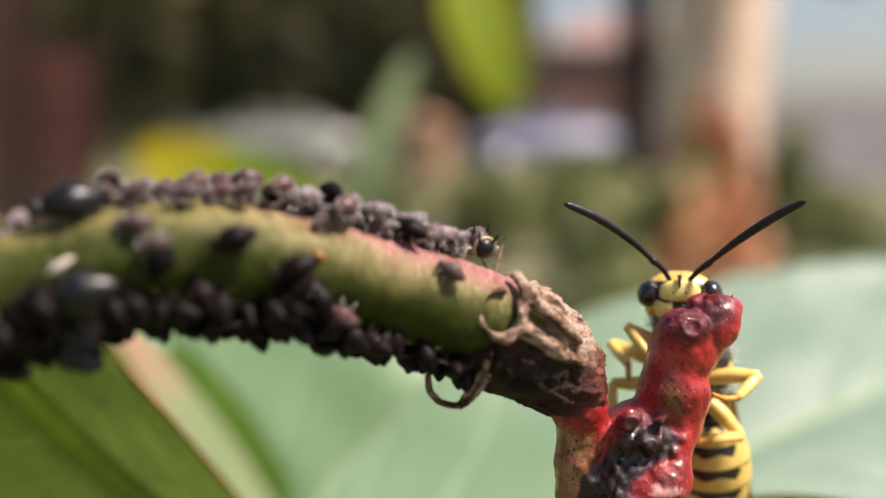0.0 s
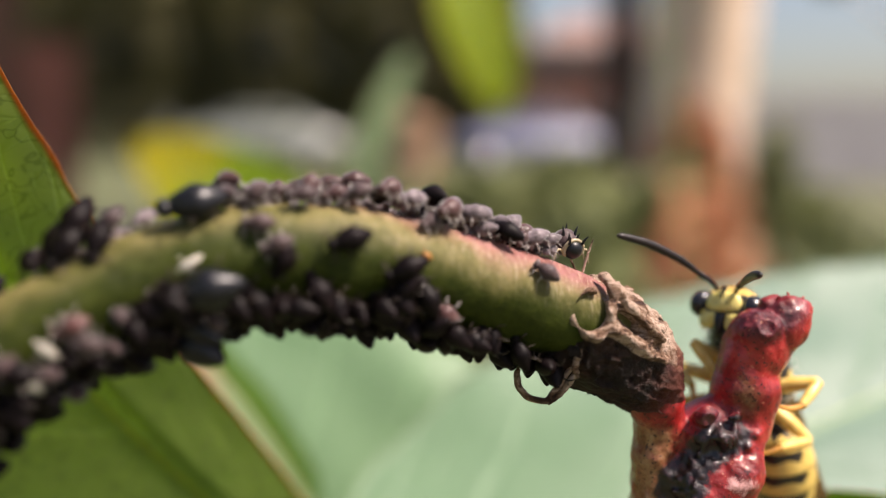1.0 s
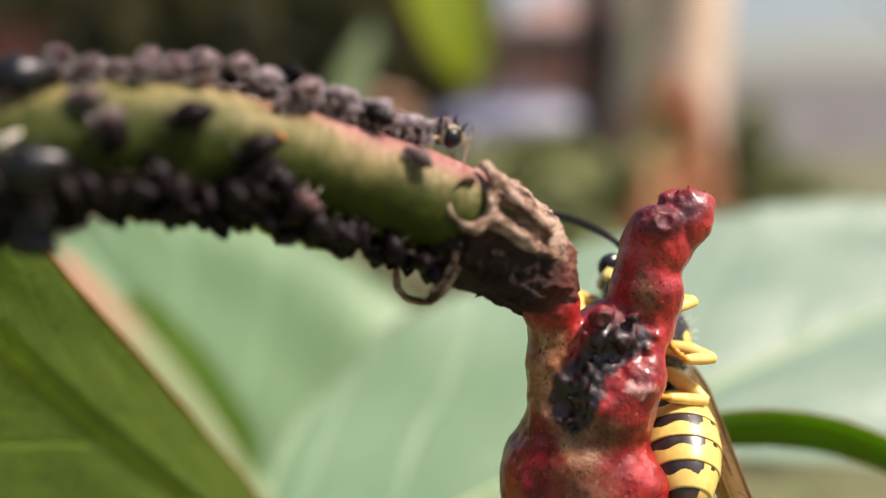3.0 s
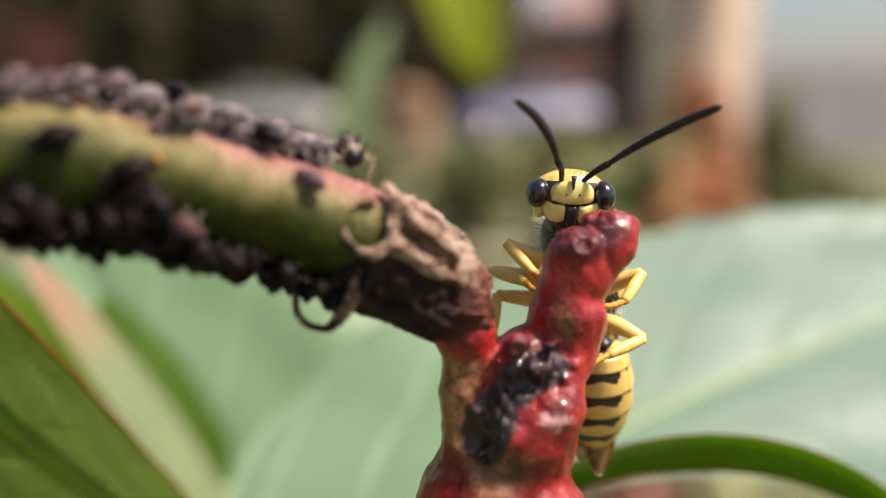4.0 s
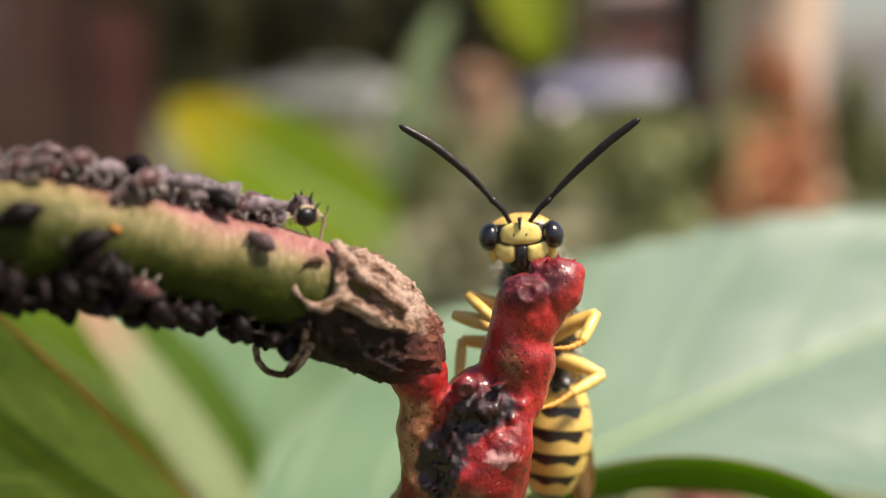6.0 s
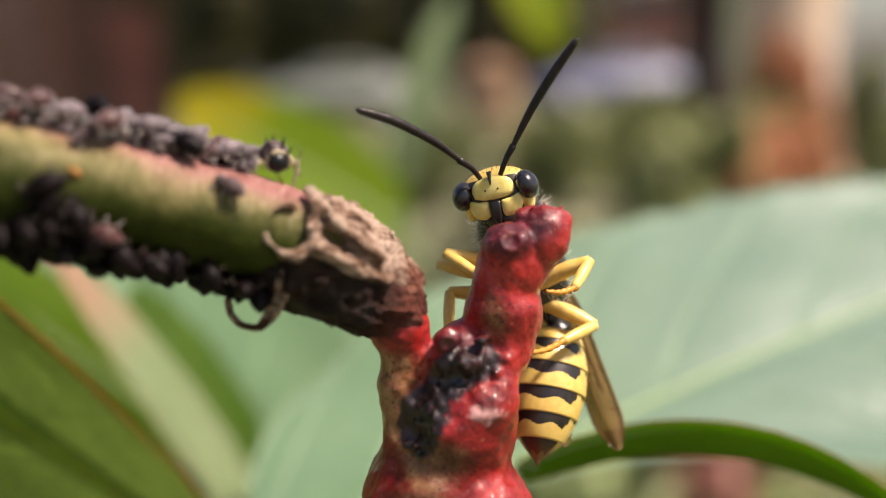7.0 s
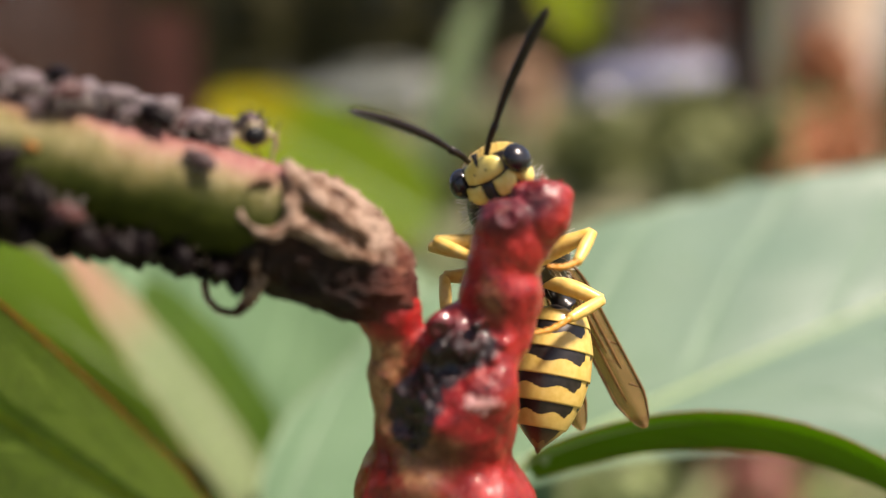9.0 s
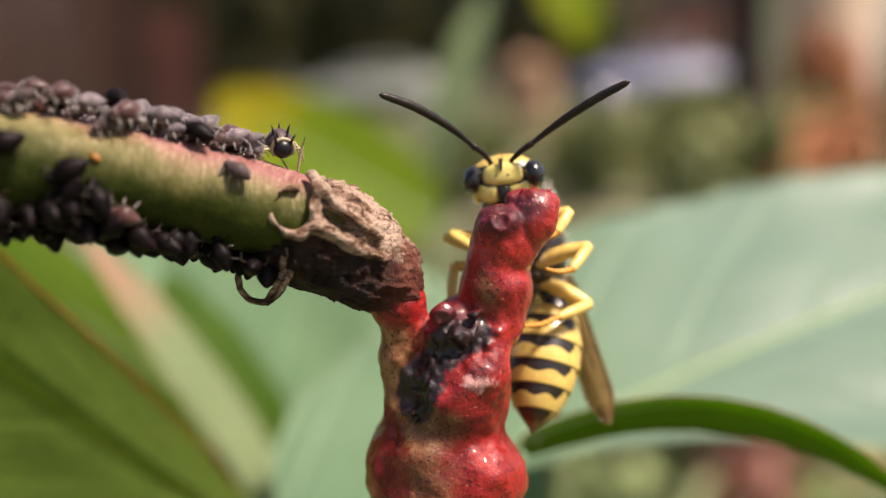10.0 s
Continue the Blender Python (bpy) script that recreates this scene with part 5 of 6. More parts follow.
HEAD_ROWS = [
    (0.0, -0.00000, -0.00115, 0.00447, -21.4, 13.3, -5.1),
    (0.5, 0.00000, -0.00117, 0.00464, -33.1, -1.4, -38.0),
    (1.0, -0.00000, -0.00119, 0.00475, -44.0, 9.1, -38.4),
    (1.5, -0.00000, -0.00113, 0.00437, -61.6, 3.0, -52.1),
    (2.0, 0.00000, -0.00089, 0.00283, -74.7, 22.8, -65.7),
    (2.5, 0.00000, -0.00080, 0.00223, -81.6, 31.8, -56.6),
    (2.7, 0.00000, -0.00083, 0.00245, -78.7, 32.3, -55.3),
    (3.8, -0.00000, -0.00119, 0.00471, -13.8, 18.0, 0.6),
    (4.0, 0.00000, -0.00121, 0.00487, -7.2, 15.6, 4.6),
    (4.5, 0.00000, -0.00123, 0.00501, -15.6, 15.6, -4.3),
    (5.0, -0.00000, -0.00127, 0.00527, -15.9, 12.7, -3.6),
    (5.5, 0.00000, -0.00128, 0.00531, -15.5, 12.7, -3.5),
    (6.8, 0.00000, -0.00124, 0.00507, -18.1, 7.9, -14.3),
    (7.0, 0.00000, -0.00120, 0.00482, -18.7, 8.8, -14.6),
    (7.5, -0.00000, -0.00116, 0.00453, -21.0, 8.8, -16.2),
    (8.0, 0.00000, -0.00117, 0.00459, -23.1, 4.6, -24.2),
    (8.5, -0.00000, -0.00116, 0.00456, -22.0, 4.9, -24.1),
    (9.0, 0.00025, -0.00114, 0.00440, -17.9, -3.1, -30.1),
    (9.5, 0.00040, -0.00114, 0.00442, -19.2, 1.3, -29.0),
    (10.0, 0.00000, -0.00117, 0.00459, -16.8, 13.4, -9.5),
]
ABDOMEN_ROWS = [
    (0.0, 0.00000, 0.00000, -0.00290, 1.5, 9.6, 0.0),
    (0.5, 0.00000, 0.00000, -0.00290, 1.7, 17.6, 0.0),
    (1.0, 0.00000, 0.00000, -0.00290, 2.8, 15.0, -0.0),
    (1.5, 0.00000, 0.00000, -0.00290, 4.8, 19.2, 0.0),
    (2.0, 0.00000, 0.00000, -0.00290, -66.0, 23.9, -0.0),
    (2.5, 0.00000, 0.00000, -0.00290, -68.0, 18.3, -0.0),
    (2.7, 0.00000, 0.00000, -0.00290, -62.0, 13.6, -0.0),
    (3.8, 0.00000, 0.00000, -0.00290, 10.7, 14.2, -0.0),
    (4.0, 0.00000, 0.00000, -0.00290, 10.2, 13.6, 0.0),
    (4.5, 0.00000, 0.00000, -0.00290, 4.9, 18.2, 0.0),
    (5.0, 0.00000, 0.00000, -0.00290, 1.8, 15.6, 0.0),
    (5.5, 0.00000, 0.00000, -0.00290, 7.9, 16.3, 0.0),
    (6.8, 0.00000, 0.00000, -0.00290, -39.2, 34.5, 0.0),
    (7.0, 0.00000, 0.00000, -0.00290, -34.1, 37.0, -0.0),
    (7.5, 0.00000, 0.00000, -0.00290, -32.0, 35.4, 0.0),
    (8.0, 0.00000, 0.00000, -0.00290, -27.4, 31.2, 0.0),
    (8.5, 0.00000, 0.00000, -0.00290, -26.7, 31.9, -0.0),
    (9.0, 0.00000, 0.00000, -0.00290, -24.1, 41.5, 0.0),
    (9.5, 0.00000, 0.00000, -0.00290, -22.5, 40.0, 0.0),
    (10.0, 0.00000, 0.00000, -0.00290, -34.2, 35.3, 0.0),
]
ANTENNA_L_ROWS = [
    (0.0, -0.00058, -0.00090, 0.00080, 34.3, -54.1, -0.0),
    (0.5, -0.00058, -0.00090, 0.00080, 74.0, 14.5, 0.0),
    (0.75, -0.00058, -0.00090, 0.00080, 80.1, 23.8, 0.0),
    (1.0, -0.00058, -0.00090, 0.00080, 72.7, -64.8, -0.0),
    (1.2, -0.00058, -0.00090, 0.00080, 71.7, 38.4, 0.0),
    (1.5, -0.00058, -0.00090, 0.00080, -110.0, 20.8, 180.0),
    (2.0, -0.00058, -0.00090, 0.00080, 176.2, -81.9, 180.0),
    (2.5, -0.00058, -0.00090, 0.00080, -5.8, -89.4, -0.0),
    (2.7, -0.00058, -0.00090, 0.00080, -5.7, -88.8, -0.0),
    (3.8, -0.00058, -0.00090, 0.00080, 45.5, -48.3, -0.0),
    (4.0, -0.00058, -0.00090, 0.00080, 50.7, -38.2, -0.0),
    (4.5, -0.00058, -0.00090, 0.00080, 22.7, -48.8, -0.0),
    (5.0, -0.00058, -0.00090, 0.00080, 10.8, -47.6, -0.0),
    (5.5, -0.00058, -0.00090, 0.00080, 8.7, -47.1, -0.0),
    (6.8, -0.00058, -0.00090, 0.00080, 40.7, -44.2, -0.0),
    (7.0, -0.00058, -0.00090, 0.00080, 42.5, -45.2, -0.0),
    (7.5, -0.00058, -0.00090, 0.00080, 44.3, -45.7, -0.0),
    (8.0, -0.00058, -0.00090, 0.00080, 54.0, -35.8, -0.0),
    (8.5, -0.00058, -0.00090, 0.00080, 56.8, -38.7, -0.0),
    (9.0, -0.00058, -0.00090, 0.00080, 62.5, -4.9, -0.0),
    (9.5, -0.00058, -0.00090, 0.00080, 63.0, -17.0, -0.0),
    (10.0, -0.00058, -0.00090, 0.00080, 38.6, -51.0, -0.0),
]
ANTENNA_R_ROWS = [
    (0.0, 0.00058, -0.00090, 0.00080, 30.4, 55.1, 0.0),
    (0.5, 0.00058, -0.00090, 0.00080, 44.8, 65.7, 0.0),
    (0.75, 0.00058, -0.00090, 0.00080, 15.7, 52.4, 0.0),
    (1.0, 0.00058, -0.00090, 0.00080, -127.6, 86.3, 180.0),
    (1.2, 0.00058, -0.00090, 0.00080, 19.8, 71.2, 0.0),
    (1.3, 0.00058, -0.00090, 0.00080, 3.3, 47.3, 0.0),
    (1.4, 0.00058, -0.00090, 0.00080, -25.0, -15.0, 0.0),
    (1.5, 0.00058, -0.00090, 0.00080, -35.5, -64.7, 0.0),
    (2.0, 0.00058, -0.00090, 0.00080, -25.2, -84.9, 0.0),
    (2.5, 0.00058, -0.00090, 0.00080, -30.5, -69.2, 0.0),
    (2.7, 0.00058, -0.00090, 0.00080, -26.4, -66.0, 0.0),
    (3.2, 0.00058, -0.00090, 0.00080, 12.0, 6.0, 0.0),
    (3.8, 0.00058, -0.00090, 0.00080, 50.0, 75.3, 0.0),
    (4.0, 0.00058, -0.00090, 0.00080, 28.0, 54.7, 0.0),
    (4.5, 0.00058, -0.00090, 0.00080, 20.7, 52.6, 0.0),
    (5.0, 0.00058, -0.00090, 0.00080, 8.8, 53.2, 0.0),
    (5.5, 0.00058, -0.00090, 0.00080, 8.7, 51.1, 0.0),
    (6.8, 0.00058, -0.00090, 0.00080, 7.7, 45.5, 0.0),
    (7.0, 0.00058, -0.00090, 0.00080, 9.4, 43.4, 0.0),
    (7.5, 0.00058, -0.00090, 0.00080, 1.5, 46.4, 0.0),
    (8.0, 0.00058, -0.00090, 0.00080, -135.1, 86.8, 180.0),
    (8.5, 0.00058, -0.00090, 0.00080, 16.2, 54.3, 0.0),
    (9.0, 0.00058, -0.00090, 0.00080, 9.2, 55.0, 0.0),
    (9.5, 0.00058, -0.00090, 0.00080, -5.2, 46.5, 0.0),
    (10.0, 0.00058, -0.00090, 0.00080, 18.0, 63.9, 0.0),
]


def keyed(ob, rows):
    first = TILTED if ob is wasp else Matrix.Identity(4)
    walk(ob, [(t, first @ pose(x, y, z, rx, ry, rz)) for t, x, y, z, rx, ry, rz in rows])


# ---------------------------------------------------------------- further leaves of the same garden
leaf("leaf", "yellow-green broad leaf out of focus", M_LEAF_YELLOW, (-33, 428, -14), (-124, 436, 42), (0.2, -1, 0.3), 46, bend=0.05, cup=0.1, seed=11, midrib=1.2, thick=0.4,
     stalk=((-25, 440, -80), (-20, 470, -500), (-10, 480, -960)))
leaf("leaf", "hanging yellow-green leaf out of focus", M_LEAF_LIME, (9, 610, 170), (37, 598, 76), (0.1, -1, 0.2), 41, bend=0.05, cup=0.1, seed=12, midrib=1.0, thick=0.4,
     stalk=((30, 640, 230), (120, 690, 240), (180, 720, -100), (200, 730, -990)))
leaf("leaf", "pale green slanting leaf out of focus", M_LEAF_PALE, (-45, 520, 0), (-14, 530, 98), (-0.3, -1, 0.4), 20, bend=0.05, cup=0.1, seed=13, midrib=1.0, thick=0.4,
     stalk=((-60, 525, -100), (-50, 540, -500), (-45, 545, -970)))

# ---------------------------------------------------------------- background
M_BARK = plain("bark", (0.50, 0.33, 0.22), (0.72, 0.58, 0.45), 3, 0.85, 0.02)
M_BRICK = plain("red_brick", (0.16, 0.05, 0.035), (0.26, 0.10, 0.07), 5, 0.85, 0.004)
M_WOOD = plain("fence_wood", (0.10, 0.042, 0.027), (0.18, 0.08, 0.053), 4, 0.8, 0.004, vary=0.75)
M_WOOD_RED = plain("red_stained_wood", (0.15, 0.05, 0.036), (0.24, 0.085, 0.06), 4, 0.8, 0.004)
M_RENDER = plain("grey_render", (0.34, 0.32, 0.34), (0.44, 0.42, 0.43), 2, 0.9, 0.002)
M_TILE = plain("roof_tile", (0.2, 0.12, 0.1), (0.3, 0.19, 0.16), 5, 0.8, 0.01)
# hedge leaf tones hold both deep shade and olive-lit mottling
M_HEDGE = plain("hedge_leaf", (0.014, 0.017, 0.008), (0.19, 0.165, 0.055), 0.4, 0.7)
M_SHRUB = plain("shrub_leaf", (0.10, 0.13, 0.04), (0.27, 0.28, 0.10), 2.5, 0.6)
M_CARPAINT = plain("car_paint", (0.14, 0.15, 0.23), (0.19, 0.20, 0.30), 1.5, 0.5, 0.0, 0.0)
M_CARWHITE = plain("car_paint_white", (0.17, 0.19, 0.17), (0.22, 0.24, 0.21), 1.5, 0.3)
M_GLASS = material("window_glass", (0.03, 0.035, 0.045), 0.06, 0.0, 0.8)
M_RUBBER = plain("tyre_rubber", (0.015, 0.015, 0.016), (0.03, 0.03, 0.03), 8, 0.8)
M_RIM = material("wheel_rim", (0.5, 0.5, 0.52), 0.3, 1.0)
M_FRAME = plain("white_frame", (0.7, 0.7, 0.68), (0.78, 0.77, 0.75), 8, 0.5)
M_TERRACOTTA = plain("terracotta", (0.5, 0.28, 0.16), (0.62, 0.38, 0.24), 6, 0.8, 0.002)


def clump(seed, n, size, spread, leafy):
    """Many small leaf blades in an uneven cloud: vertices and faces in metres."""
    g = np.random.RandomState(seed)
    c = g.normal(size=(n, 3))
    c /= np.linalg.norm(c, axis=1)[:, None]
    c *= (g.uniform(0.25, 1, n) ** 0.5)[:, None] * np.array(spread) * (1 + 0.25 * grain(c * 2.2, 1.0, seed))[:, None]
    a = g.normal(size=(n, 3))
    a /= np.linalg.norm(a, axis=1)[:, None]
    b = np.cross(a, g.normal(size=(n, 3)))
    b /= np.linalg.norm(b, axis=1)[:, None]
    s = size * g.uniform(0.6, 1.3, n)[:, None]
    k = np.cross(a, b) * s * 0.15
    v = np.stack([c - a * s, c + b * s * 0.4 + k, c + a * s, c - b * s * 0.4 + k], 1).reshape(-1, 3)
    f = [(4 * i, 4 * i + 1, 4 * i + 2, 4 * i + 3) for i in range(n)]
    return v, f


def shrub(name, label, x, y, spread, mat, seed, n, size, category="shrub"):
    ob = new(name)
    ob.location = (x, y, 0)
    v, f = clump(seed, n, size, spread, True)
    v[:, 2] += spread[2]
    v[:, 2] = np.maximum(v[:, 2], 0.01)
    part("crown", (v, f), mat, ob, smooth=False)
    g = random.Random(seed)
    for _ in range(5):
        dx, dy = g.uniform(-0.4, 0.4) * spread[0], g.uniform(-0.4, 0.4) * spread[1]
        part("limb", tube([(0, 0, -0.05), (dx * 0.5, dy * 0.5, spread[2] * 0.6), (dx, dy, spread[2] * 1.3)], [0.03, 0.022, 0.008], 10, 7), M_BARK, ob)
    tagged(ob, label, category)
    return ob


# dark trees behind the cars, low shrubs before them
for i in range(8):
    shrub("hedge", "tall evergreen hedge with deep shade in its leaf colour", -13.5 + 2.1 * i, 34 + 0.5 * (i % 2), (1.7, 1.2, 4.2), M_HEDGE, 40 + i, 2600, 0.34, "hedge")
for i, (x, y, r) in enumerate(((0.4, 7.6, 0.36), (1.05, 7.9, 0.4), (1.6, 7.2, 0.34), (-0.4, 7.4, 0.33), (2.9, 8.6, 0.3))):
    shrub("shrub", "low green garden shrub", x, y, (0.42, 0.36, r), M_SHRUB, 80 + i, 1500, 0.07)

# russet climber on the tree trunk, and a thin-leaved tree before the bright sky
M_RUSSET = plain("russet_leaf", (0.36, 0.12, 0.05), (0.52, 0.24, 0.11), 5, 0.7)
M_OLIVE = plain("olive_leaf", (0.20, 0.20, 0.11), (0.34, 0.33, 0.2), 1.5, 0.7)
shrub("climber", "russet climbing plant round the foot of the tree", 1.92, 7.6, (0.32, 0.2, 0.6), M_RUSSET, 131, 1700, 0.06, "climber")
shrub("climber", "russet climbing plant round the foot of the tree", 2.55, 7.9, (0.2, 0.2, 0.55), M_SHRUB, 133, 700, 0.06, "climber")
far_tree = new("tree")
far_tree.location = (12.6, 26, 0)
part("trunk", tube([(0, 0, -0.1), (0.1, 0, 1.5), (-0.1, 0, 3.5), (0.1, 0, 6.0)], [0.22, 0.18, 0.14, 0.06], 30, 12), M_BARK, far_tree)
_g = random.Random(17)
for k in range(4):
    bx, by, bz, br = _g.uniform(-3.2, 3.0), _g.uniform(-1, 1), _g.uniform(2.2, 5.6), _g.uniform(0.3, 0.6)
    part("bough", tube([(0.0, 0, bz * 0.55), (bx * 0.5, by * 0.5, bz * 0.8), (bx, by, bz)], [0.06, 0.045, 0.02], 10, 6), M_BARK, far_tree)
    lv, lf = clump(150 + k, 260, 0.13, (br * 1.3, br, br * 0.8), True)
    part("foliage", (lv + [bx, by, bz], lf), M_OLIVE, far_tree, smooth=False)
tagged(far_tree, "thin-leaved pale olive tree before a bright sky", "tree")

# rank growth between the shrubs and the shoot
for k, (x, y, h, mat) in enumerate(((0.28, 1.7, 0.385, M_SHRUB), (0.6, 2.3, 0.385, M_RUSSET), (-0.05, 2.5, 0.37, M_OLIVE), (1.0, 2.7, 0.37, M_SHRUB), (0.42, 3.3, 0.37, M_SHRUB),
                                    (0.15, 1.9, 0.36, M_OLIVE), (0.85, 3.4, 0.38, M_RUSSET), (1.35, 3.2, 0.36, M_SHRUB), (-0.45, 2.6, 0.37, M_SHRUB))):
    shrub("low_plant", "rank low plant between the garden shrubs", x, y, (0.16, 0.13, h), mat, 170 + k, 500, 0.045, "plant")

# low plants just behind the shoot
M_REDLEAF = plain("reddish_leaf", (0.22, 0.06, 0.05), (0.34, 0.14, 0.10), 20, 0.6)
M_YOUNG = plain("young_leaf", (0.22, 0.30, 0.09), (0.36, 0.42, 0.18), 20, 0.6)
for k, (x, y, h, mat) in enumerate(((0.11, 0.62, 0.335, M_SHRUB), (0.20, 0.66, 0.335, M_YOUNG), (0.155, 0.80, 0.345, M_REDLEAF), (0.28, 0.72, 0.325, M_YOUNG), (0.05, 0.86, 0.34, M_YOUNG))):
    shrub("low_plant", "low garden plant with small leaves", x, y, (0.055, 0.05, h), mat, 110 + k, 420, 0.018, "plant")

# fence of boards
fence = new("board_fence")
fence.location = (-5.3, 9.5, 0)
for i in range(14):
    part("board", box_bm(0.15, 0.022, 2.3 if i < 11 else 1.68, 0.004, (0.165 * i, 0, 1.15 if i < 11 else 0.84)), M_WOOD if i < 11 else M_WOOD_RED, fence, smooth=False)
for z in (0.5, 1.4):
    part("rail", box_bm(2.3, 0.05, 0.09, 0.006, (1.07, 0.038, z)), M_WOOD, fence, smooth=False)
tagged(fence, "reddish brown wooden board fence", "fence")

# tree with a sunlit trunk
tree = new("tree")
tree.location = (2.12, 8.4, 0)
part("trunk", tube([(0, 0, -0.1), (-0.08, 0, 0.8), (0.0, 0, 1.8), (0.06, 0, 3.2), (0.0, 0, 5.6), (0.1, 0, 8.0)], [0.46, 0.42, 0.40, 0.37, 0.3, 0.15], 60, 20, 1.0,
                   lambda u, a: 1 + 0.06 * np.cos(7 * a + 9 * u) + 0.04 * np.cos(13 * a - 20 * u)), M_BARK, tree)
for k, (dx, dy, z) in enumerate(((1.2, 0.4, 6.4), (-1.0, -0.3, 6.7), (0.4, -1.0, 7.1), (-0.4, 0.9, 7.3))):
    part("limb", tube([(0.02, 0, z - 0.3), (dx * 0.5, dy * 0.5, z + 0.5), (dx, dy, z + 1.3)], [0.11, 0.08, 0.03], 14, 9), M_BARK, tree)
cv3, cf3 = clump(91, 3500, 0.1, (1.9, 1.8, 1.3), True)
part("crown", (cv3 + [0, 0, 8.6], cf3), M_SHRUB, tree, smooth=False)
post = part("gate_post", tube([(0, 0, -0.1), (0.02, 0, 1.2), (0, 0, 2.6)], [0.17, 0.16, 0.15], 30, 14), M_WOOD)
post.location = (1.58, 8.9, 0)
tagged(post, "dark reddish brown wooden gate post", "post")
tagged(tree, "garden tree with a sunlit tan trunk", "tree")


# houses
def house(name, label, x, y, w, d, h, wall, roof_h, cols, rows):
    ob = new(name)
    ob.location = (x, y, 0)
    part("wall", box_bm(w, d, h + 0.2, 0.02, (0, 0, h / 2 - 0.1)), wall, ob, smooth=False)
    bm = bmesh.new()
    e = 0.35
    vs = [bm.verts.new(p) for p in ((-w / 2 - e, -d / 2 - e, h), (w / 2 + e, -d / 2 - e, h), (w / 2 + e, d / 2 + e, h), (-w / 2 - e, d / 2 + e, h),
                                    (-w / 2 + d * 0.3, 0, h + roof_h), (w / 2 - d * 0.3, 0, h + roof_h))]
    for q in ((0, 1, 5, 4), (1, 2, 5), (2, 3, 4, 5), (3, 0, 4), (3, 2, 1, 0)):
        bm.faces.new([vs[i] for i in q])
    part("roof", bm, M_TILE, ob, smooth=False)
    for r in range(rows):
        for c in range(cols):
            cx, cz = -w / 2 + (c + 0.5) * w / cols, 1.5 + r * 2.7
            win = part("window", box_bm(1.3, 0.08, 1.35, 0.01, (cx, -d / 2 - 0.03, cz)), M_FRAME, ob, smooth=False)
            for s in (-1, 1):
                part("pane", box_bm(0.54, 0.02, 1.15, 0.004, (cx + s * 0.3, -d / 2 - 0.075, cz)), M_GLASS, win, smooth=False)
    tagged(ob, label, "house")
    return ob


house("brick_house", "red brick house with white framed windows", 8.2, 48, 8.0, 7, 4.6, M_BRICK, 1.6, 4, 2)
garden_wall = part("garden_wall", box_bm(9.0, 0.25, 1.75, 0.02, (0, 0, 0.86)), M_RENDER, smooth=False)
garden_wall.location = (10.9, 22, 0)
tagged(garden_wall, "plain grey rendered garden wall", "wall")


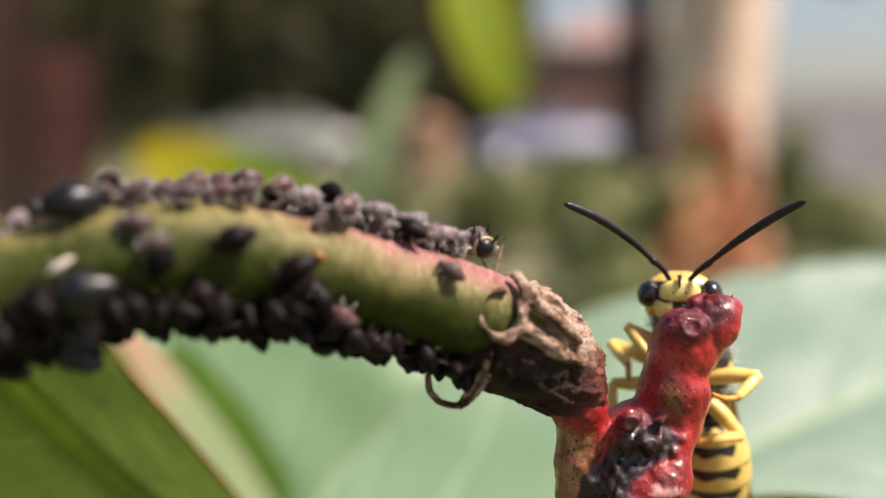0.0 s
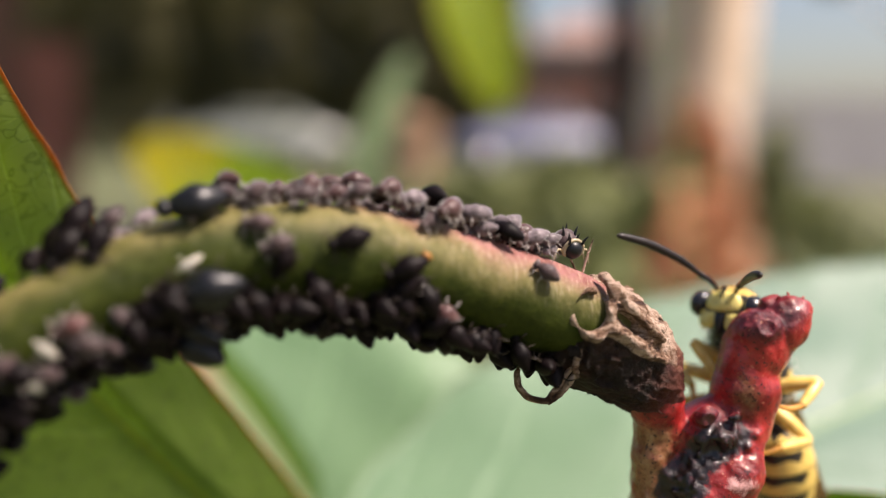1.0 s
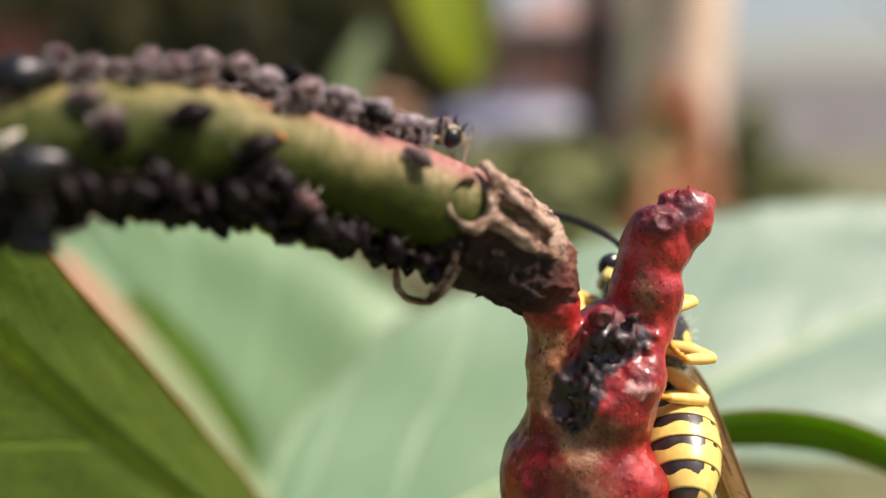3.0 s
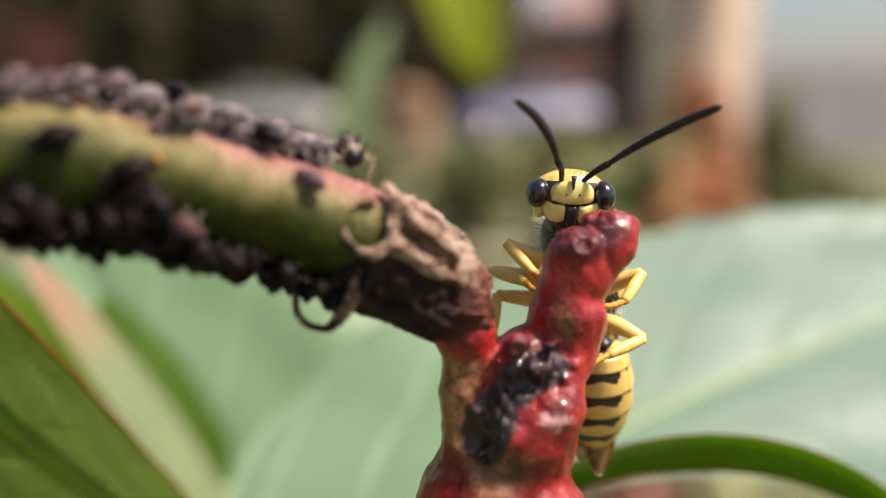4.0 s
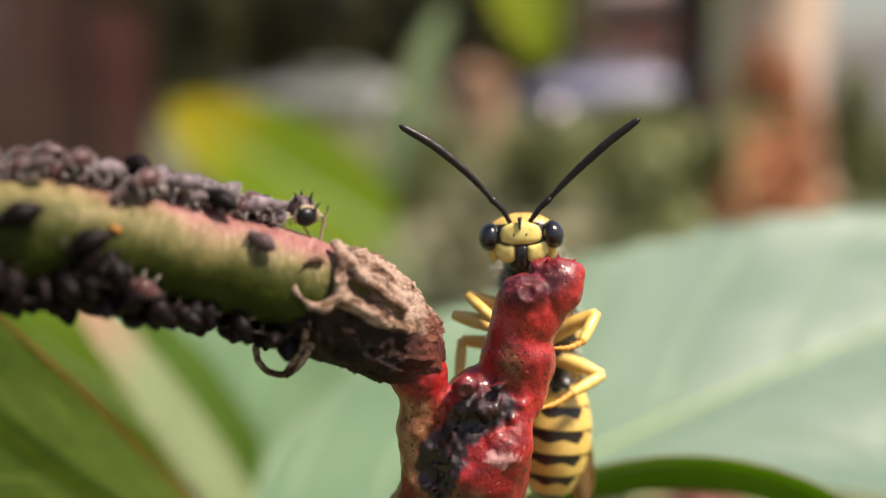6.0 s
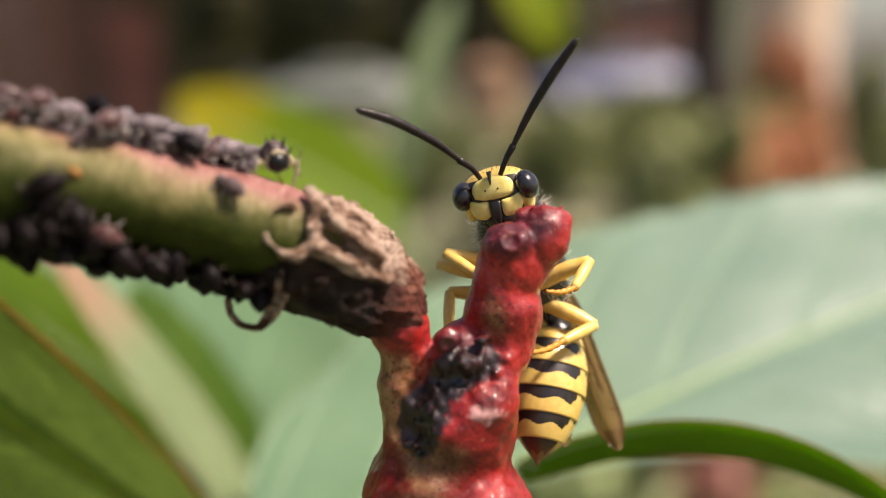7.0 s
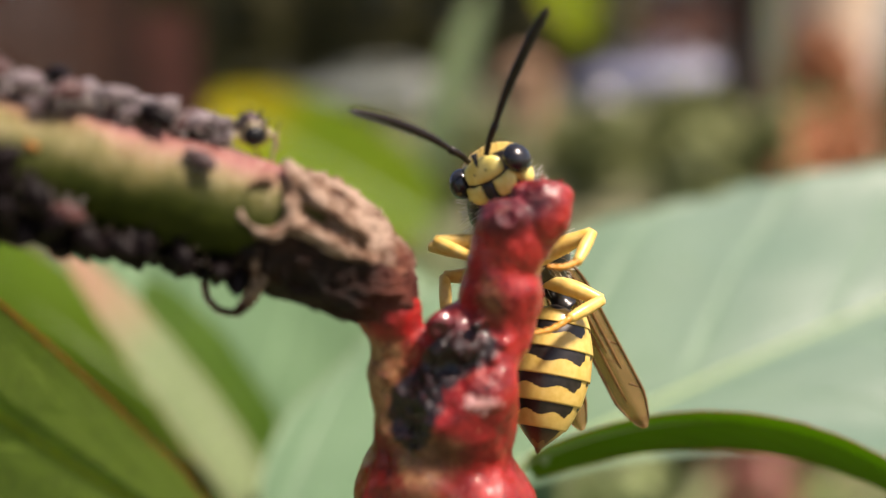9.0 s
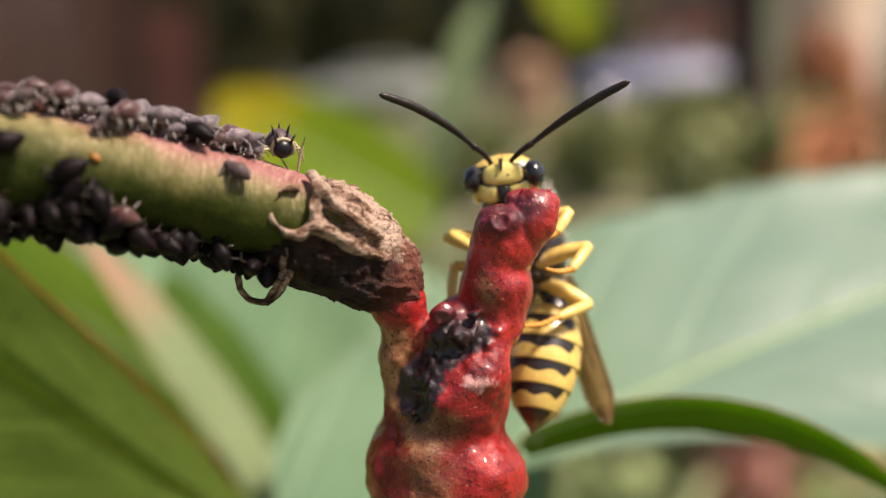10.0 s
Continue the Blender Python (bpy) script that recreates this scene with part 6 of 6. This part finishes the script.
# parked cars
def car(label, x, y, paint, turn):
    ob = new("car")
    ob.matrix_basis = Matrix.Translation((x, y, 0)) @ pose(0, 0, 0, 0, 0, turn)
    prof = [(-2.1, 0.3), (-2.15, 0.75), (-1.9, 0.95), (-1.25, 1.0), (-0.65, 1.42), (0.75, 1.45), (1.55, 1.0), (2.05, 0.92), (2.15, 0.6), (2.1, 0.3)]
    bm = bmesh.new()
    near = [bm.verts.new((px, -0.85 + (0.12 if pz > 1.1 else 0), pz)) for px, pz in prof]
    far = [bm.verts.new((px, 0.85 - (0.12 if pz > 1.1 else 0), pz)) for px, pz in prof]
    bm.faces.new(near)
    bm.faces.new(far[::-1])
    for i in range(len(prof)):
        j = (i + 1) % len(prof)
        bm.faces.new((near[j], near[i], far[i], far[j]))
    bmesh.ops.bevel(bm, geom=bm.edges[:], offset=0.05, segments=2, affect="EDGES")
    bmesh.ops.recalc_face_normals(bm, faces=bm.faces[:])
    part("body", bm, paint, ob)
    for s in (-1, 1):
        for x0, x1 in ((-0.95, -0.05), (0.05, 1.05)):
            part("side_window", box_bm(x1 - x0, 0.02, 0.32, 0.006, ((x0 + x1) / 2, s * 0.80, 1.2)), M_GLASS, ob, smooth=False)
    for wx in (-1.3, 1.3):
        for s in (-1, 1):
            wheel = new("wheel")
            wheel.parent = ob
            wheel.location = (wx, s * 0.8, 0.32)
            bm = bmesh.new()
            bmesh.ops.create_cone(bm, cap_ends=True, segments=28, radius1=0.32, radius2=0.32, depth=0.2, matrix=Matrix.Rotation(radians(90), 4, "X"))
            bmesh.ops.bevel(bm, geom=bm.edges[:], offset=0.03, segments=2, affect="EDGES")
            part("tyre", bm, M_RUBBER, wheel)
            bm = bmesh.new()
            bmesh.ops.create_cone(bm, cap_ends=True, segments=24, radius1=0.2, radius2=0.18, depth=0.23, matrix=Matrix.Rotation(radians(90), 4, "X"))
            part("rim", bm, M_RIM, wheel)
    for s in (-1, 1):
        part("headlight", box_bm(0.06, 0.3, 0.14, 0.02, (2.1, s * 0.6, 0.75)), M_FRAME, ob)
    tagged(ob, label, "car", "parked cars")
    return ob


car("blue-grey parked car in the distance", 2.7, 28, M_CARPAINT, 4)
car("pale parked car in the distance", -4.2, 27, M_CARWHITE, -5)

# clay pot on a post
pot = new("clay_pot")
pot.location = (-0.18, 9.6, 0)
part("pot_body", tube([(0, 0, 0), (0, 0, 0.5), (0, 0, 0.95), (0, 0, 1.0)], [0.18, 0.22, 0.27, 0.3], 30, 24), M_TERRACOTTA, pot)
tagged(pot, "tall terracotta garden pot", "pot")


# ---------------------------------------------------------------- what moves
def motions():
    keyed(wasp, WASP_ROWS)
    keyed(head, HEAD_ROWS)
    keyed(abdomen, ABDOMEN_ROWS)
    keyed(antenna_left, ANTENNA_L_ROWS)
    keyed(antenna_right, ANTENNA_R_ROWS)
    for hip_of, leg, turns in zip(LEGS, wasp_legs, LEG_TURNS):
        hip = [q * MM for q in hip_of[0]]
        keyed(leg, [(t, *hip, 0, ry, rz) for t, ry, rz in turns])
    keyed(wing_right, [(t, 0.0009, 0.0019, -0.0006, rx, ry, 0) for t, rx, ry in WING_ROWS])


motions()
